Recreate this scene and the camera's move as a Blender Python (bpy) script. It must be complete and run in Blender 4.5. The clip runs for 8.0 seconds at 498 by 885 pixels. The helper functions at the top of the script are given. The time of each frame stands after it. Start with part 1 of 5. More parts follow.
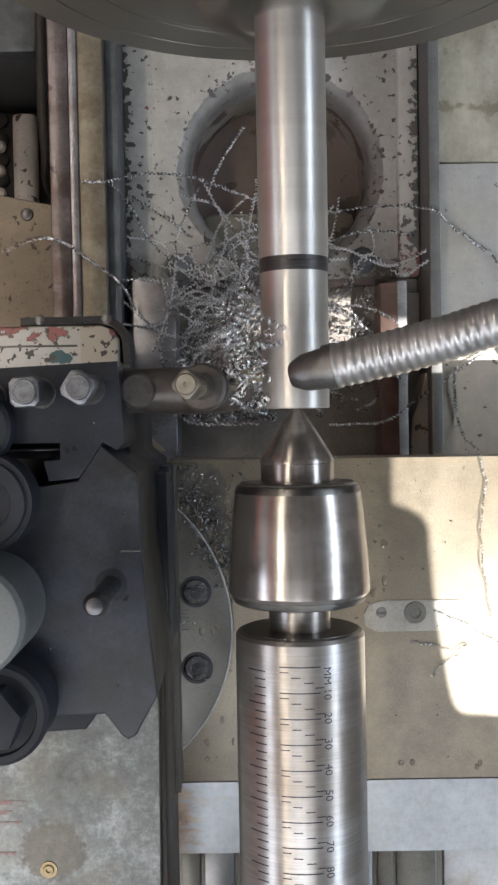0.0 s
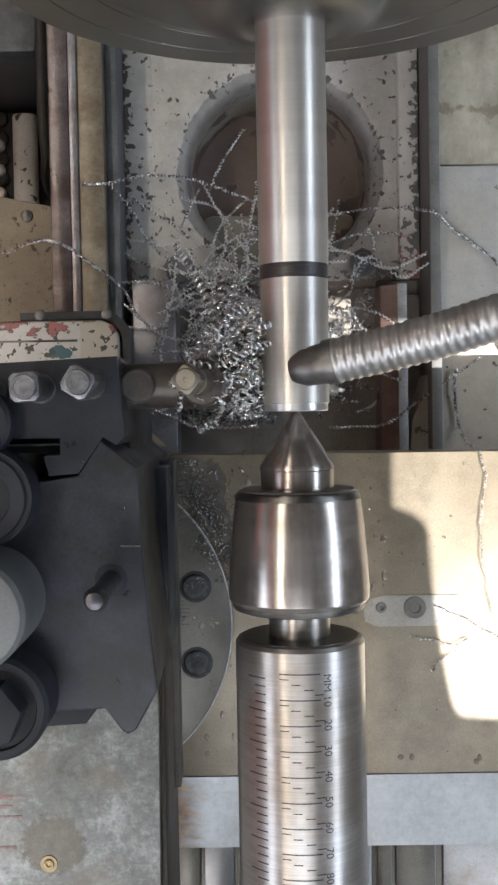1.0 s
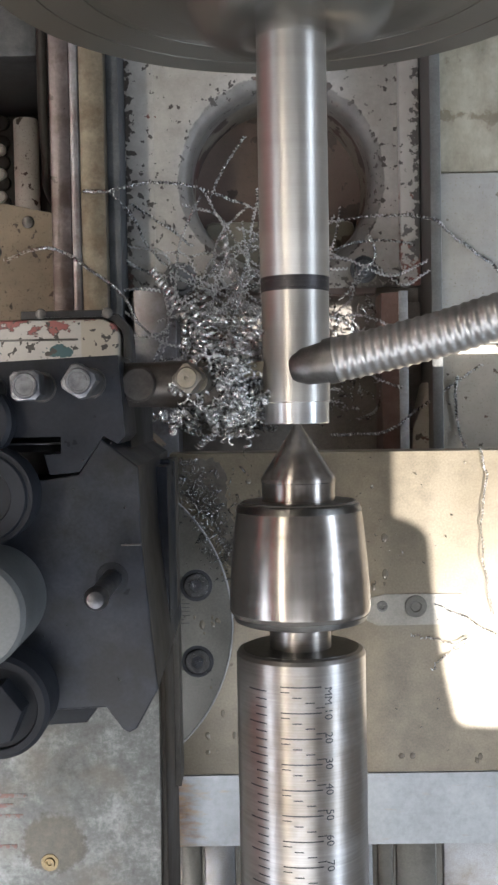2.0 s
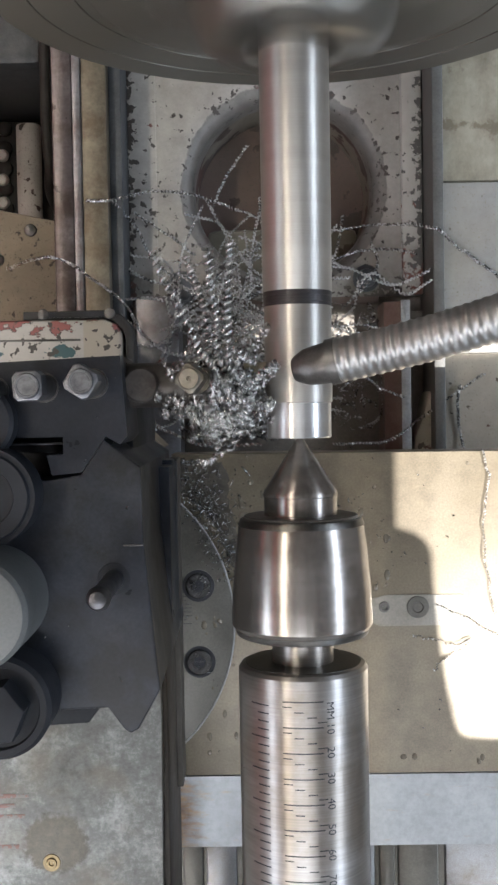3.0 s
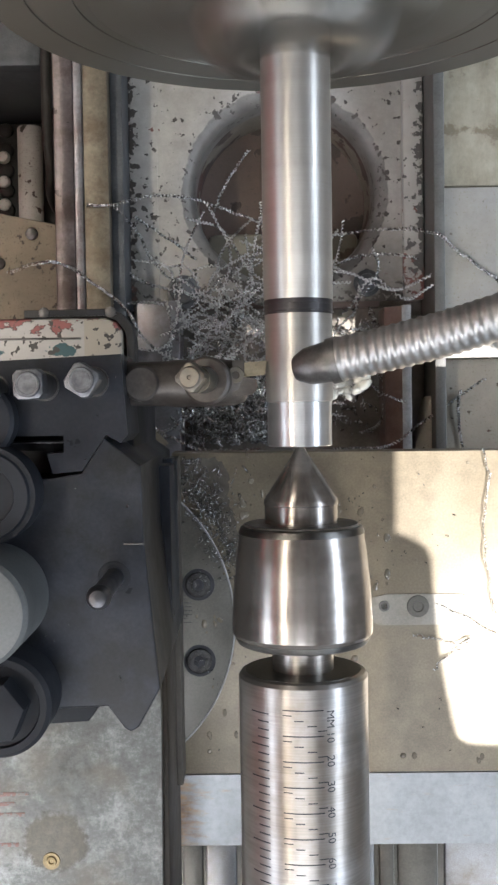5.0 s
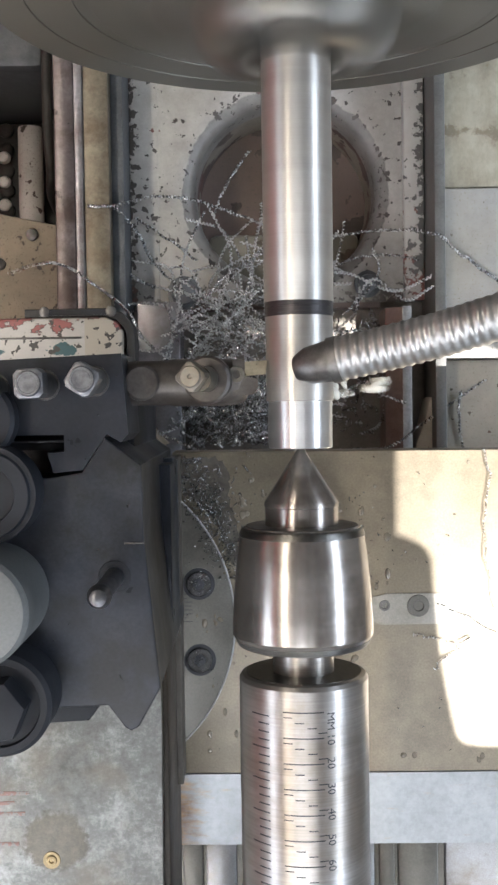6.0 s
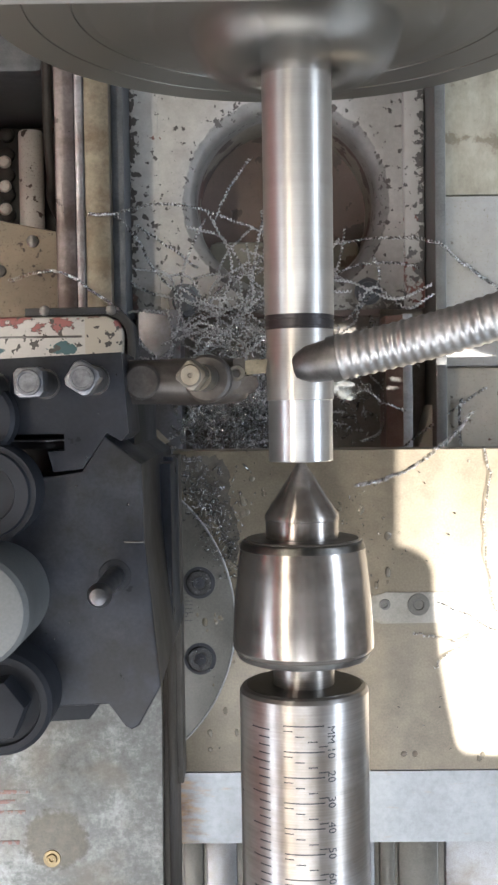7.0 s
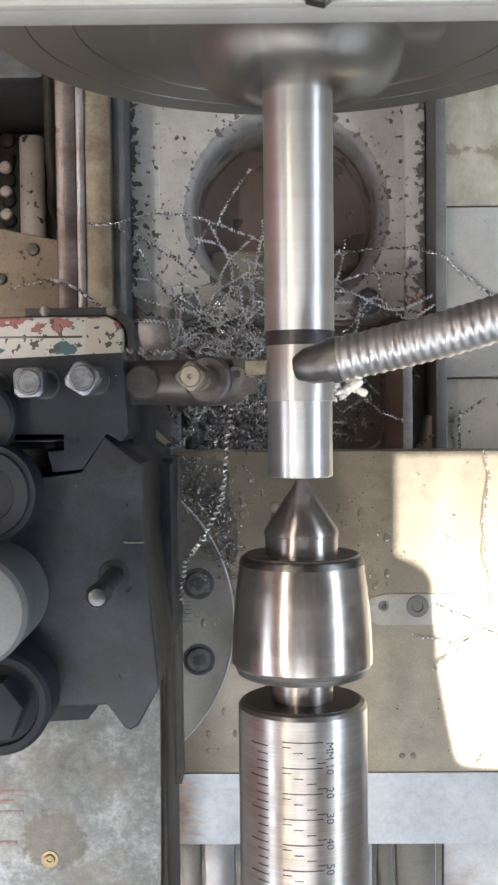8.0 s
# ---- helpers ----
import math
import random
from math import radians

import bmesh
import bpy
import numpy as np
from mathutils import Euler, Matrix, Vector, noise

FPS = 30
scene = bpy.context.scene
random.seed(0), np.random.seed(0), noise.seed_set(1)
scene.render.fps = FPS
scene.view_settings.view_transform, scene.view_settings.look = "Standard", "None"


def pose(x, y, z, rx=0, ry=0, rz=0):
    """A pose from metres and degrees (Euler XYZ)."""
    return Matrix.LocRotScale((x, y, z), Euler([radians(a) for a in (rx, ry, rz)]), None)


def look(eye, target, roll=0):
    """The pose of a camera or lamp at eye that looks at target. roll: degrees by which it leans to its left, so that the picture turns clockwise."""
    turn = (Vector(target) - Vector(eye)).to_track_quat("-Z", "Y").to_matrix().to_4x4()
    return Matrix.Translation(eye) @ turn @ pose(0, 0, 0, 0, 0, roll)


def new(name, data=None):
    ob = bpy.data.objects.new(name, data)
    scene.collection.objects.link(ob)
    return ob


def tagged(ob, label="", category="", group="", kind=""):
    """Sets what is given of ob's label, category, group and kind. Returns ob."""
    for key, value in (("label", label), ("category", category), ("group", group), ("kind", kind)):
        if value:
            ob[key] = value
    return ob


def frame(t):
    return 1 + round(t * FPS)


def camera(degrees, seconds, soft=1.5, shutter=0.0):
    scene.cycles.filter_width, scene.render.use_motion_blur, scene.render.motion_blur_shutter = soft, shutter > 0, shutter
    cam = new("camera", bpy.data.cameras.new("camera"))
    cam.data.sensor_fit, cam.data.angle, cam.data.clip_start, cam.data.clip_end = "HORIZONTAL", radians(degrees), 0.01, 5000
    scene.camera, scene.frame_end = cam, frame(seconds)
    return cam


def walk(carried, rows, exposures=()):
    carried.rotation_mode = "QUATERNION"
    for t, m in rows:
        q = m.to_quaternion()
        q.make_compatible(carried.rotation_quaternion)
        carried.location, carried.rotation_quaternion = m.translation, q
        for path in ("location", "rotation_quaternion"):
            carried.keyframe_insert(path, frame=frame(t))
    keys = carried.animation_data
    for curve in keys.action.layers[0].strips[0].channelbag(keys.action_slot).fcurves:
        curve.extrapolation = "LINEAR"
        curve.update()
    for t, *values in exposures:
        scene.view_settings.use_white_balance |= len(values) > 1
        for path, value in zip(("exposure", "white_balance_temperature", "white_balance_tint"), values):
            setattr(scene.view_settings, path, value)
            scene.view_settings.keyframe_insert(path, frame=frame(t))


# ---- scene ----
# All lengths below are millimetres unless noted; the spindle axis runs along y at x = 0, z = 0.
MM = 0.001
EYE_X, EYE_Z = -20.67, 422.5
# seconds, carriage travel along the bed, camera pitch, yaw and roll (degrees)
TRAVEL = [
    (0.0, -18.43, -1.638, -0.215, -1.065), (0.5, -15.61, -1.836, -0.208, -1.043),
    (1.0, -13.68, -1.909, -0.221, -1.052), (1.5, -11.02, -1.980, -0.221, -1.065),
    (2.2, -7.17, -1.965, -0.150, -1.040), (3.0, -2.77, -1.944, -0.058, -1.004),
    (3.5, 0.0, -2.0, 0.0, -0.886), (3.75, 0.75, -2.03, -0.01, -0.91),
    (4.0, 0.95, -2.045, -0.018, -0.934), (4.5, 0.90, -1.997, -0.041, -0.895),
    (5.2, 0.95, -2.01, -0.02, -0.88), (5.7, 1.0, -2.03, -0.01, -0.87),
    (6.0, 2.0, -2.041, -0.002, -0.862), (6.5, 4.85, -1.953, -0.005, -0.865),
    (7.0, 7.75, -2.105, 0.015, -0.844), (7.5, 10.69, -2.008, -0.003, -0.713),
    (8.0, 13.58, -2.05, 0.004, -0.598)]

cam = camera(26.82, 8.0, soft=2.5, shutter=1.4)
walk(cam, [(t, pose(EYE_X * MM, dy * MM, EYE_Z * MM, rx, ry, rz)) for t, dy, rx, ry, rz in TRAVEL],
     exposures=[(0.0, 1.90, 6260, 12.2), (3.6, 1.88, 6260, 12.2), (4.8, 2.03, 6260, 12.2), (5.6, 2.25, 6260, 12.2), (6.5, 2.31, 6260, 12.2), (8.0, 2.31, 6260, 12.2)])

# ---- light ----
SUN_ELEV, SUN_AZ = radians(55.9), radians(132.4)   # azimuth clockwise from +y
world = bpy.data.worlds.new("world")
scene.world = world
world.use_nodes = True
wn = world.node_tree.nodes
sky = wn.new("ShaderNodeTexSky")
sky.sky_type, sky.sun_disc, sky.sun_elevation, sky.sun_rotation = "NISHITA", False, SUN_ELEV, SUN_AZ
wn["Background"].inputs[1].default_value = 0.1
world.node_tree.links.new(sky.outputs[0], wn["Background"].inputs[0])
SUN_DIR = Vector((math.sin(SUN_AZ) * math.cos(SUN_ELEV), math.cos(SUN_AZ) * math.cos(SUN_ELEV), math.sin(SUN_ELEV)))
sun = new("sun", bpy.data.lights.new("sun", "SUN"))
sun.data.energy, sun.data.angle, sun.data.color = 5.0, radians(0.15), (1.0, 0.965, 0.90)
sun.matrix_world = look(SUN_DIR * 3, (0, 0, 0))


def area(name, eye, target, sx, sy, watts, color):
    lamp = new(name, bpy.data.lights.new(name, "AREA"))
    lamp.data.shape, lamp.data.size, lamp.data.size_y = "RECTANGLE", sx, sy
    lamp.data.energy, lamp.data.color = watts, color
    lamp.matrix_world = look(eye, target)
    return lamp


# daylight entering by the window bands of the two long walls, and the strip lamp
area("window_light_rear", (1.88, -0.8, 1.14), (0, -0.8, 0.0), 4.4, 0.42, 16.5, (0.79, 0.90, 1.0))
area("window_light_front", (-1.98, -1.25, 1.13), (0, -0.6, 0.0), 1.9, 0.5, 7.2, (0.90, 0.95, 1.0))
area("strip_lamp_light", (-0.87, 0.1, 1.38), (-0.87, 0.1, 0), 0.06, 3.0, 7.4, (1.0, 0.91, 0.74))
# Added overhead fill; the ceiling above it has no opening.
area("overhead_fill", (-0.15, -0.95, 1.34), (-0.10, -0.5, 0), 1.0, 0.8, 6.2, (0.95, 0.98, 1.0))


# ---- materials ----
def nodes_of(name):
    m = bpy.data.materials.new(name)
    m.use_nodes = True
    nt = m.node_tree
    return m, nt, nt.nodes["Principled BSDF"]


def tex_noise(nt, scale, detail=5.0, rough=0.6, stretch=(1, 1, 1), distortion=0.0):
    tc = nt.nodes.new("ShaderNodeTexCoord")
    mp = nt.nodes.new("ShaderNodeMapping")
    mp.inputs["Scale"].default_value = stretch
    n = nt.nodes.new("ShaderNodeTexNoise")
    n.inputs["Scale"].default_value, n.inputs["Detail"].default_value = scale, detail
    n.inputs["Roughness"].default_value, n.inputs["Distortion"].default_value = rough, distortion
    nt.links.new(tc.outputs["Object"], mp.inputs["Vector"])
    nt.links.new(mp.outputs["Vector"], n.inputs["Vector"])
    return n.outputs["Fac"]


def axes(nt):
    tc = nt.nodes.new("ShaderNodeTexCoord")
    sp = nt.nodes.new("ShaderNodeSeparateXYZ")
    nt.links.new(tc.outputs["Object"], sp.inputs[0])
    return sp.outputs[0], sp.outputs[1], sp.outputs[2]


def calc(nt, op, a, b=0.0):
    m = nt.nodes.new("ShaderNodeMath")
    m.operation = op
    for sock, v in ((m.inputs[0], a), (m.inputs[1], b)):
        if isinstance(v, (int, float)):
            sock.default_value = v
        else:
            nt.links.new(v, sock)
    return m.outputs[0]


def span(nt, v, a, b, lo, hi):
    m = nt.nodes.new("ShaderNodeMapRange")
    nt.links.new(v, m.inputs[0])
    for i, w in enumerate((a, b, lo, hi)):
        m.inputs[i + 1].default_value = w
    return m.outputs[0]


def ramp(nt, fac, *stops):
    r = nt.nodes.new("ShaderNodeValToRGB")
    el = r.color_ramp.elements
    while len(el) < len(stops):
        el.new(0.5)
    for e, (p, c) in zip(el, stops):
        e.position = p
        e.color = (*c, 1) if isinstance(c, tuple) else (c, c, c, 1)
    nt.links.new(fac, r.inputs[0])
    return r.outputs[0]


def mix(nt, fac, a, b, mode="MIX"):
    m = nt.nodes.new("ShaderNodeMix")
    m.data_type, m.blend_type = "RGBA", mode
    for sock, v in ((m.inputs["Factor"], fac), (m.inputs[6], a), (m.inputs[7], b)):
        if isinstance(v, (int, float)):
            sock.default_value = v
        elif isinstance(v, tuple):
            sock.default_value = (*v, 1)
        else:
            nt.links.new(v, sock)
    return m.outputs[2]


def bump(nt, bsdf, height, strength, distance=0.0005):
    b = nt.nodes.new("ShaderNodeBump")
    b.inputs["Strength"].default_value, b.inputs["Distance"].default_value = strength, distance
    nt.links.new(height, b.inputs["Height"])
    nt.links.new(b.outputs[0], bsdf.inputs["Normal"])


def metal(name, lo, hi, rough, metallic=1.0, grain=60.0, stretch=(1, 1, 1), fine=900.0, relief=0.05, stain=None, rough_var=0.12, fine_mix=0.35, turned=0.0, spec=0.5):
    m, nt, p = nodes_of(name)
    big = tex_noise(nt, grain, 5, 0.6, stretch)
    small = tex_noise(nt, fine, 3, 0.6, stretch)
    col = ramp(nt, big, (0.3, lo), (0.7, hi))
    if stain:
        blot = ramp(nt, tex_noise(nt, 22, 7, 0.7), (0.47, 0.0), (0.62, 1.0))
        col = mix(nt, blot, col, stain)
    col = mix(nt, fine_mix, col, ramp(nt, small, (0.3, 0.35), (0.7, 1.0)), "MULTIPLY")
    nt.links.new(col, p.inputs["Base Color"])
    p.inputs["Metallic"].default_value, p.inputs["Specular IOR Level"].default_value = metallic, spec
    nt.links.new(ramp(nt, big, (0.25, max(rough - rough_var, 0.03)), (0.75, rough + rough_var)), p.inputs["Roughness"])
    bump(nt, p, small, relief)
    if turned:   # lathe grooves run round the axis and spread the gloss along it
        tg = nt.nodes.new("ShaderNodeTangent")
        tg.direction_type, tg.axis = "RADIAL", "Y"
        nt.links.new(tg.outputs[0], p.inputs["Tangent"])
        p.inputs["Anisotropic"].default_value, p.inputs["Anisotropic Rotation"].default_value = turned, 0.25
    return m


def paint(name, coat, chip, under, scale, amount, rough=0.45, dirt=(0.10, 0.085, 0.065), extra=None):
    """Brush-painted iron with flaked spots down to primer and bare metal."""
    m, nt, p = nodes_of(name)
    base = mix(nt, ramp(nt, tex_noise(nt, 14, 6, 0.65), (0.35, 0.0), (0.75, 0.55)), coat, dirt)
    flake = tex_noise(nt, scale, 4, 0.55)
    mask = ramp(nt, flake, (amount, 0.0), (amount + 0.012, 1.0))
    deep = mix(nt, ramp(nt, tex_noise(nt, scale * 0.4, 3, 0.5), (0.48, 0.0), (0.52, 1.0)), chip, under)
    col = mix(nt, mask, base, deep)
    if extra:
        patch = ramp(nt, tex_noise(nt, scale * 0.22, 3, 0.5), (0.60, 0.0), (0.615, 1.0))
        col = mix(nt, patch, col, extra)
    speck = tex_noise(nt, 620, 3, 0.6)
    col = mix(nt, ramp(nt, speck, (0.60, 0.0), (0.68, 0.75)), col, dirt)
    col = mix(nt, 0.35, col, ramp(nt, tex_noise(nt, 55, 8, 0.75), (0.3, 0.45), (0.65, 1.0)), "MULTIPLY")
    nt.links.new(col, p.inputs["Base Color"])
    nt.links.new(ramp(nt, tex_noise(nt, 40, 5), (0.3, rough - 0.1), (0.7, rough + 0.15)), p.inputs["Roughness"])
    inv = ramp(nt, flake, (amount, 1.0), (amount + 0.012, 0.0))
    bump(nt, p, inv, 0.5, 0.0006)
    return m


TURN = (0.02, 1, 0.02)
M_work = metal("turned_steel", (0.33, 0.312, 0.285), (0.42, 0.40, 0.37), 0.43, 0.78, stretch=TURN, grain=60, fine=2600, relief=0.02, rough_var=0.05, fine_mix=0.12, turned=0.7)
M_fresh = metal("freshly_cut_steel", (0.47, 0.465, 0.455), (0.57, 0.567, 0.56), 0.36, 0.88, stretch=TURN, grain=100, fine=3200, relief=0.02, rough_var=0.05, fine_mix=0.12, turned=0.75)
M_groove = metal("dark_grooved_steel", (0.022, 0.020, 0.022), (0.06, 0.055, 0.055), 0.42, 0.6, stretch=TURN, grain=500, fine=2600)
M_ground = metal("ground_steel", (0.22, 0.205, 0.19), (0.31, 0.295, 0.28), 0.34, 0.84, stretch=(0.03, 1, 0.03), grain=80, fine=1300, relief=0.04, stain=(0.215, 0.19, 0.165), fine_mix=0.35, turned=0.45)
M_centre = metal("worn_centre_steel", (0.25, 0.23, 0.212), (0.36, 0.335, 0.312), 0.25, 0.88, stretch=(0.06, 1, 0.06), grain=70, fine=1300, relief=0.05, stain=(0.185, 0.162, 0.145), rough_var=0.03, fine_mix=0.22, turned=0.5)
M_dark_end = metal("oily_dark_steel", (0.10, 0.095, 0.09), (0.20, 0.19, 0.175), 0.4)
M_chuck = metal("chuck_steel", (0.15, 0.14, 0.12), (0.20, 0.188, 0.163), 0.40, 0.7, stretch=(0.2, 0.2, 0.2), grain=30, fine=700, fine_mix=0.1, turned=0.6)
M_jaw = metal("jaw_steel", (0.17, 0.16, 0.142), (0.27, 0.255, 0.23), 0.34, 0.9, grain=50)
M_plate = metal("oiled_ground_plate", (0.187, 0.153, 0.104), (0.225, 0.187, 0.132), 0.40, 0.25, grain=18, fine=900, stain=(0.16, 0.131, 0.092), fine_mix=0.4)
M_cover = metal("oiled_cover_plate", (0.25, 0.23, 0.195), (0.34, 0.315, 0.27), 0.36, 0.35, grain=60, fine=900, stain=(0.20, 0.175, 0.14))
M_wet = metal("oil_wet_steel", (0.016, 0.0155, 0.015), (0.085, 0.082, 0.08), 0.18, 0.7, grain=420, fine=1100, relief=1.0)
M_wet_chip = metal("oil_wet_chips", (0.18, 0.178, 0.175), (0.48, 0.475, 0.47), 0.16, 0.95, grain=300)
M_front_way = metal("brown_oiled_way", (0.108, 0.092, 0.092), (0.178, 0.153, 0.153), 0.36, 0.6, grain=60, fine=500, stain=(0.065, 0.047, 0.042))
M_oil = metal("dark_oil_film", (0.075, 0.067, 0.055), (0.135, 0.12, 0.098), 0.16, 0.1, grain=120, fine=700, relief=0.15)
M_disc = metal("swivel_base_steel", (0.085, 0.079, 0.067), (0.135, 0.126, 0.108), 0.4, 0.5, grain=40)
def strip_steel():
    """Polished strip with rust weeping in from its end by the gib."""
    m, nt, p = nodes_of("polished_strip_steel")
    x, y, z = axes(nt)
    col = ramp(nt, tex_noise(nt, 30, 6, 0.65), (0.3, (0.22, 0.226, 0.232)), (0.7, (0.30, 0.307, 0.315)))
    col = mix(nt, 0.3, col, ramp(nt, tex_noise(nt, 260, 6, 0.75), (0.3, 0.4), (0.6, 1.0)), "MULTIPLY")
    near = span(nt, x, -0.084, -0.062, 0.30, 0.0)
    fine = calc(nt, "ADD", tex_noise(nt, 70, 7, 0.75, (0.6, 2.4, 1)), near)
    rust = ramp(nt, fine, (0.60, 0.0), (0.82, 0.8))
    col = mix(nt, rust, col, ramp(nt, tex_noise(nt, 160, 4, 0.6), (0.35, (0.17, 0.08, 0.03)), (0.65, (0.36, 0.21, 0.085))))
    nt.links.new(col, p.inputs["Base Color"])
    nt.links.new(ramp(nt, rust, (0.0, 0.75), (1.0, 0.1)), p.inputs["Metallic"])
    nt.links.new(ramp(nt, rust, (0.0, 0.42), (1.0, 0.6)), p.inputs["Roughness"])
    bump(nt, p, tex_noise(nt, 1200, 3, 0.6), 0.03)
    return m


M_end_strip = strip_steel()
M_strip = metal("polished_strip_steel", (0.20, 0.20, 0.205), (0.30, 0.30, 0.305), 0.4, 0.7, grain=30, fine=1200, relief=0.03, stain=(0.19, 0.17, 0.15))
M_black = metal("blackened_steel", (0.016, 0.0178, 0.0225), (0.036, 0.0395, 0.049), 0.34, 0.45, grain=24, fine=700, relief=0.08, stain=(0.020, 0.020, 0.021), fine_mix=0.4, spec=0.3)
M_bolt = metal("zinc_bolt_steel", (0.09, 0.092, 0.10), (0.19, 0.193, 0.205), 0.42, 0.85, grain=260, fine=900, stain=(0.10, 0.096, 0.096))
M_bronze = metal("dull_bolt_steel", (0.085, 0.078, 0.066), (0.17, 0.158, 0.134), 0.42, 0.75, grain=220, fine=700, stain=(0.10, 0.083, 0.063))
M_bar = metal("dark_tool_bar", (0.036, 0.031, 0.029), (0.098, 0.088, 0.079), 0.42, 0.35, grain=80, stain=(0.03, 0.024, 0.02), spec=0.25)
M_knob = metal("grey_lever_boss", (0.075, 0.078, 0.078), (0.11, 0.113, 0.11), 0.5, 0.3, grain=25)
M_black_knob = metal("black_clamp_steel", (0.010, 0.011, 0.013), (0.022, 0.023, 0.027), 0.52, 0.0, grain=40, spec=0.12)
def galvanised():
    """Spangled zinc with cloudy white bloom and one dried oil pool round the washer screw."""
    m, nt, p = nodes_of("galvanised_sheet")
    x, y, z = axes(nt)
    cloud = tex_noise(nt, 24, 5, 0.6)
    spangle = tex_noise(nt, 300, 7, 0.78)
    both = calc(nt, "ADD", calc(nt, "MULTIPLY", cloud, 0.75), calc(nt, "MULTIPLY", spangle, 0.55))
    col = ramp(nt, both, (0.50, (0.062, 0.062, 0.056)), (0.65, (0.12, 0.125, 0.12)), (0.80, (0.27, 0.28, 0.275)))
    col = mix(nt, ramp(nt, tex_noise(nt, 38, 5, 0.6), (0.50, 0.0), (0.66, 0.6)), col, (0.105, 0.09, 0.066))
    dx = calc(nt, "DIVIDE", calc(nt, "SUBTRACT", x, -0.003), 0.0175)
    dy = calc(nt, "DIVIDE", calc(nt, "SUBTRACT", y, -0.009), 0.0165)
    d = calc(nt, "SQRT", calc(nt, "ADD", calc(nt, "MULTIPLY", dx, dx), calc(nt, "MULTIPLY", dy, dy)))
    d = calc(nt, "ADD", d, calc(nt, "MULTIPLY", tex_noise(nt, 75, 6, 0.7), 1.1))
    scaled = calc(nt, "MULTIPLY", d, 0.45)
    pool = ramp(nt, scaled, (0.58, 0.92), (0.66, 0.0))
    col = mix(nt, pool, col, ramp(nt, spangle, (0.35, (0.035, 0.029, 0.018)), (0.65, (0.085, 0.072, 0.047))))
    nt.links.new(col, p.inputs["Base Color"])
    p.inputs["Metallic"].default_value = 0.2
    nt.links.new(ramp(nt, pool, (0.0, 0.5), (1.0, 0.42)), p.inputs["Roughness"])
    bump(nt, p, spangle, 0.12)
    return m


M_galv = galvanised()
M_way = metal("way_steel", (0.20, 0.195, 0.205), (0.29, 0.285, 0.30), 0.36, 0.6, grain=60, fine=500, stain=(0.14, 0.115, 0.11))
M_flat = metal("worn_way_and_edge_glint", (0.27, 0.265, 0.255), (0.42, 0.41, 0.40), 0.45, 0.4, grain=90, fine=600)
M_grey = metal("grey_way_side", (0.11, 0.108, 0.10), (0.17, 0.167, 0.157), 0.5, 0.3, grain=50)
M_pin = metal("dark_polished_pin", (0.05, 0.05, 0.055), (0.085, 0.085, 0.09), 0.34, 0.8, grain=100)
M_way_oil = metal("oil_browned_way", (0.15, 0.13, 0.095), (0.235, 0.205, 0.155), 0.48, 0.5, grain=60, fine=500, stain=(0.12, 0.095, 0.065))
M_way_dark = metal("dark_way_side", (0.06, 0.065, 0.07), (0.13, 0.135, 0.14), 0.5, 0.5, grain=60)
M_rust = metal("rusty_way_flank", (0.12, 0.075, 0.06), (0.20, 0.14, 0.115), 0.5, 0.3, grain=80)
M_chip = metal("steel_swarf", (0.46, 0.458, 0.455), (0.76, 0.757, 0.752), 0.26, 0.96, grain=300, fine_mix=0.15)
# Chip steel coloured lighter to offset the shade in the bed gap.
M_nest = metal("lightened_gap_swarf", (0.52, 0.515, 0.505), (0.82, 0.815, 0.805), 0.30, 0.88, grain=120, fine_mix=0.15)
M_hose = metal("metal_hose", (0.25, 0.245, 0.24), (0.36, 0.355, 0.35), 0.40, 0.82, grain=80, fine_mix=0.2, stain=(0.24, 0.215, 0.195))
M_nozzle = metal("dark_nozzle", (0.06, 0.057, 0.054), (0.14, 0.135, 0.13), 0.4, 0.8, grain=120)
M_cream = paint("chipped_cream_paint", (0.36, 0.335, 0.30), (0.040, 0.034, 0.030), (0.06, 0.036, 0.03), 210, 0.605, dirt=(0.13, 0.115, 0.095))


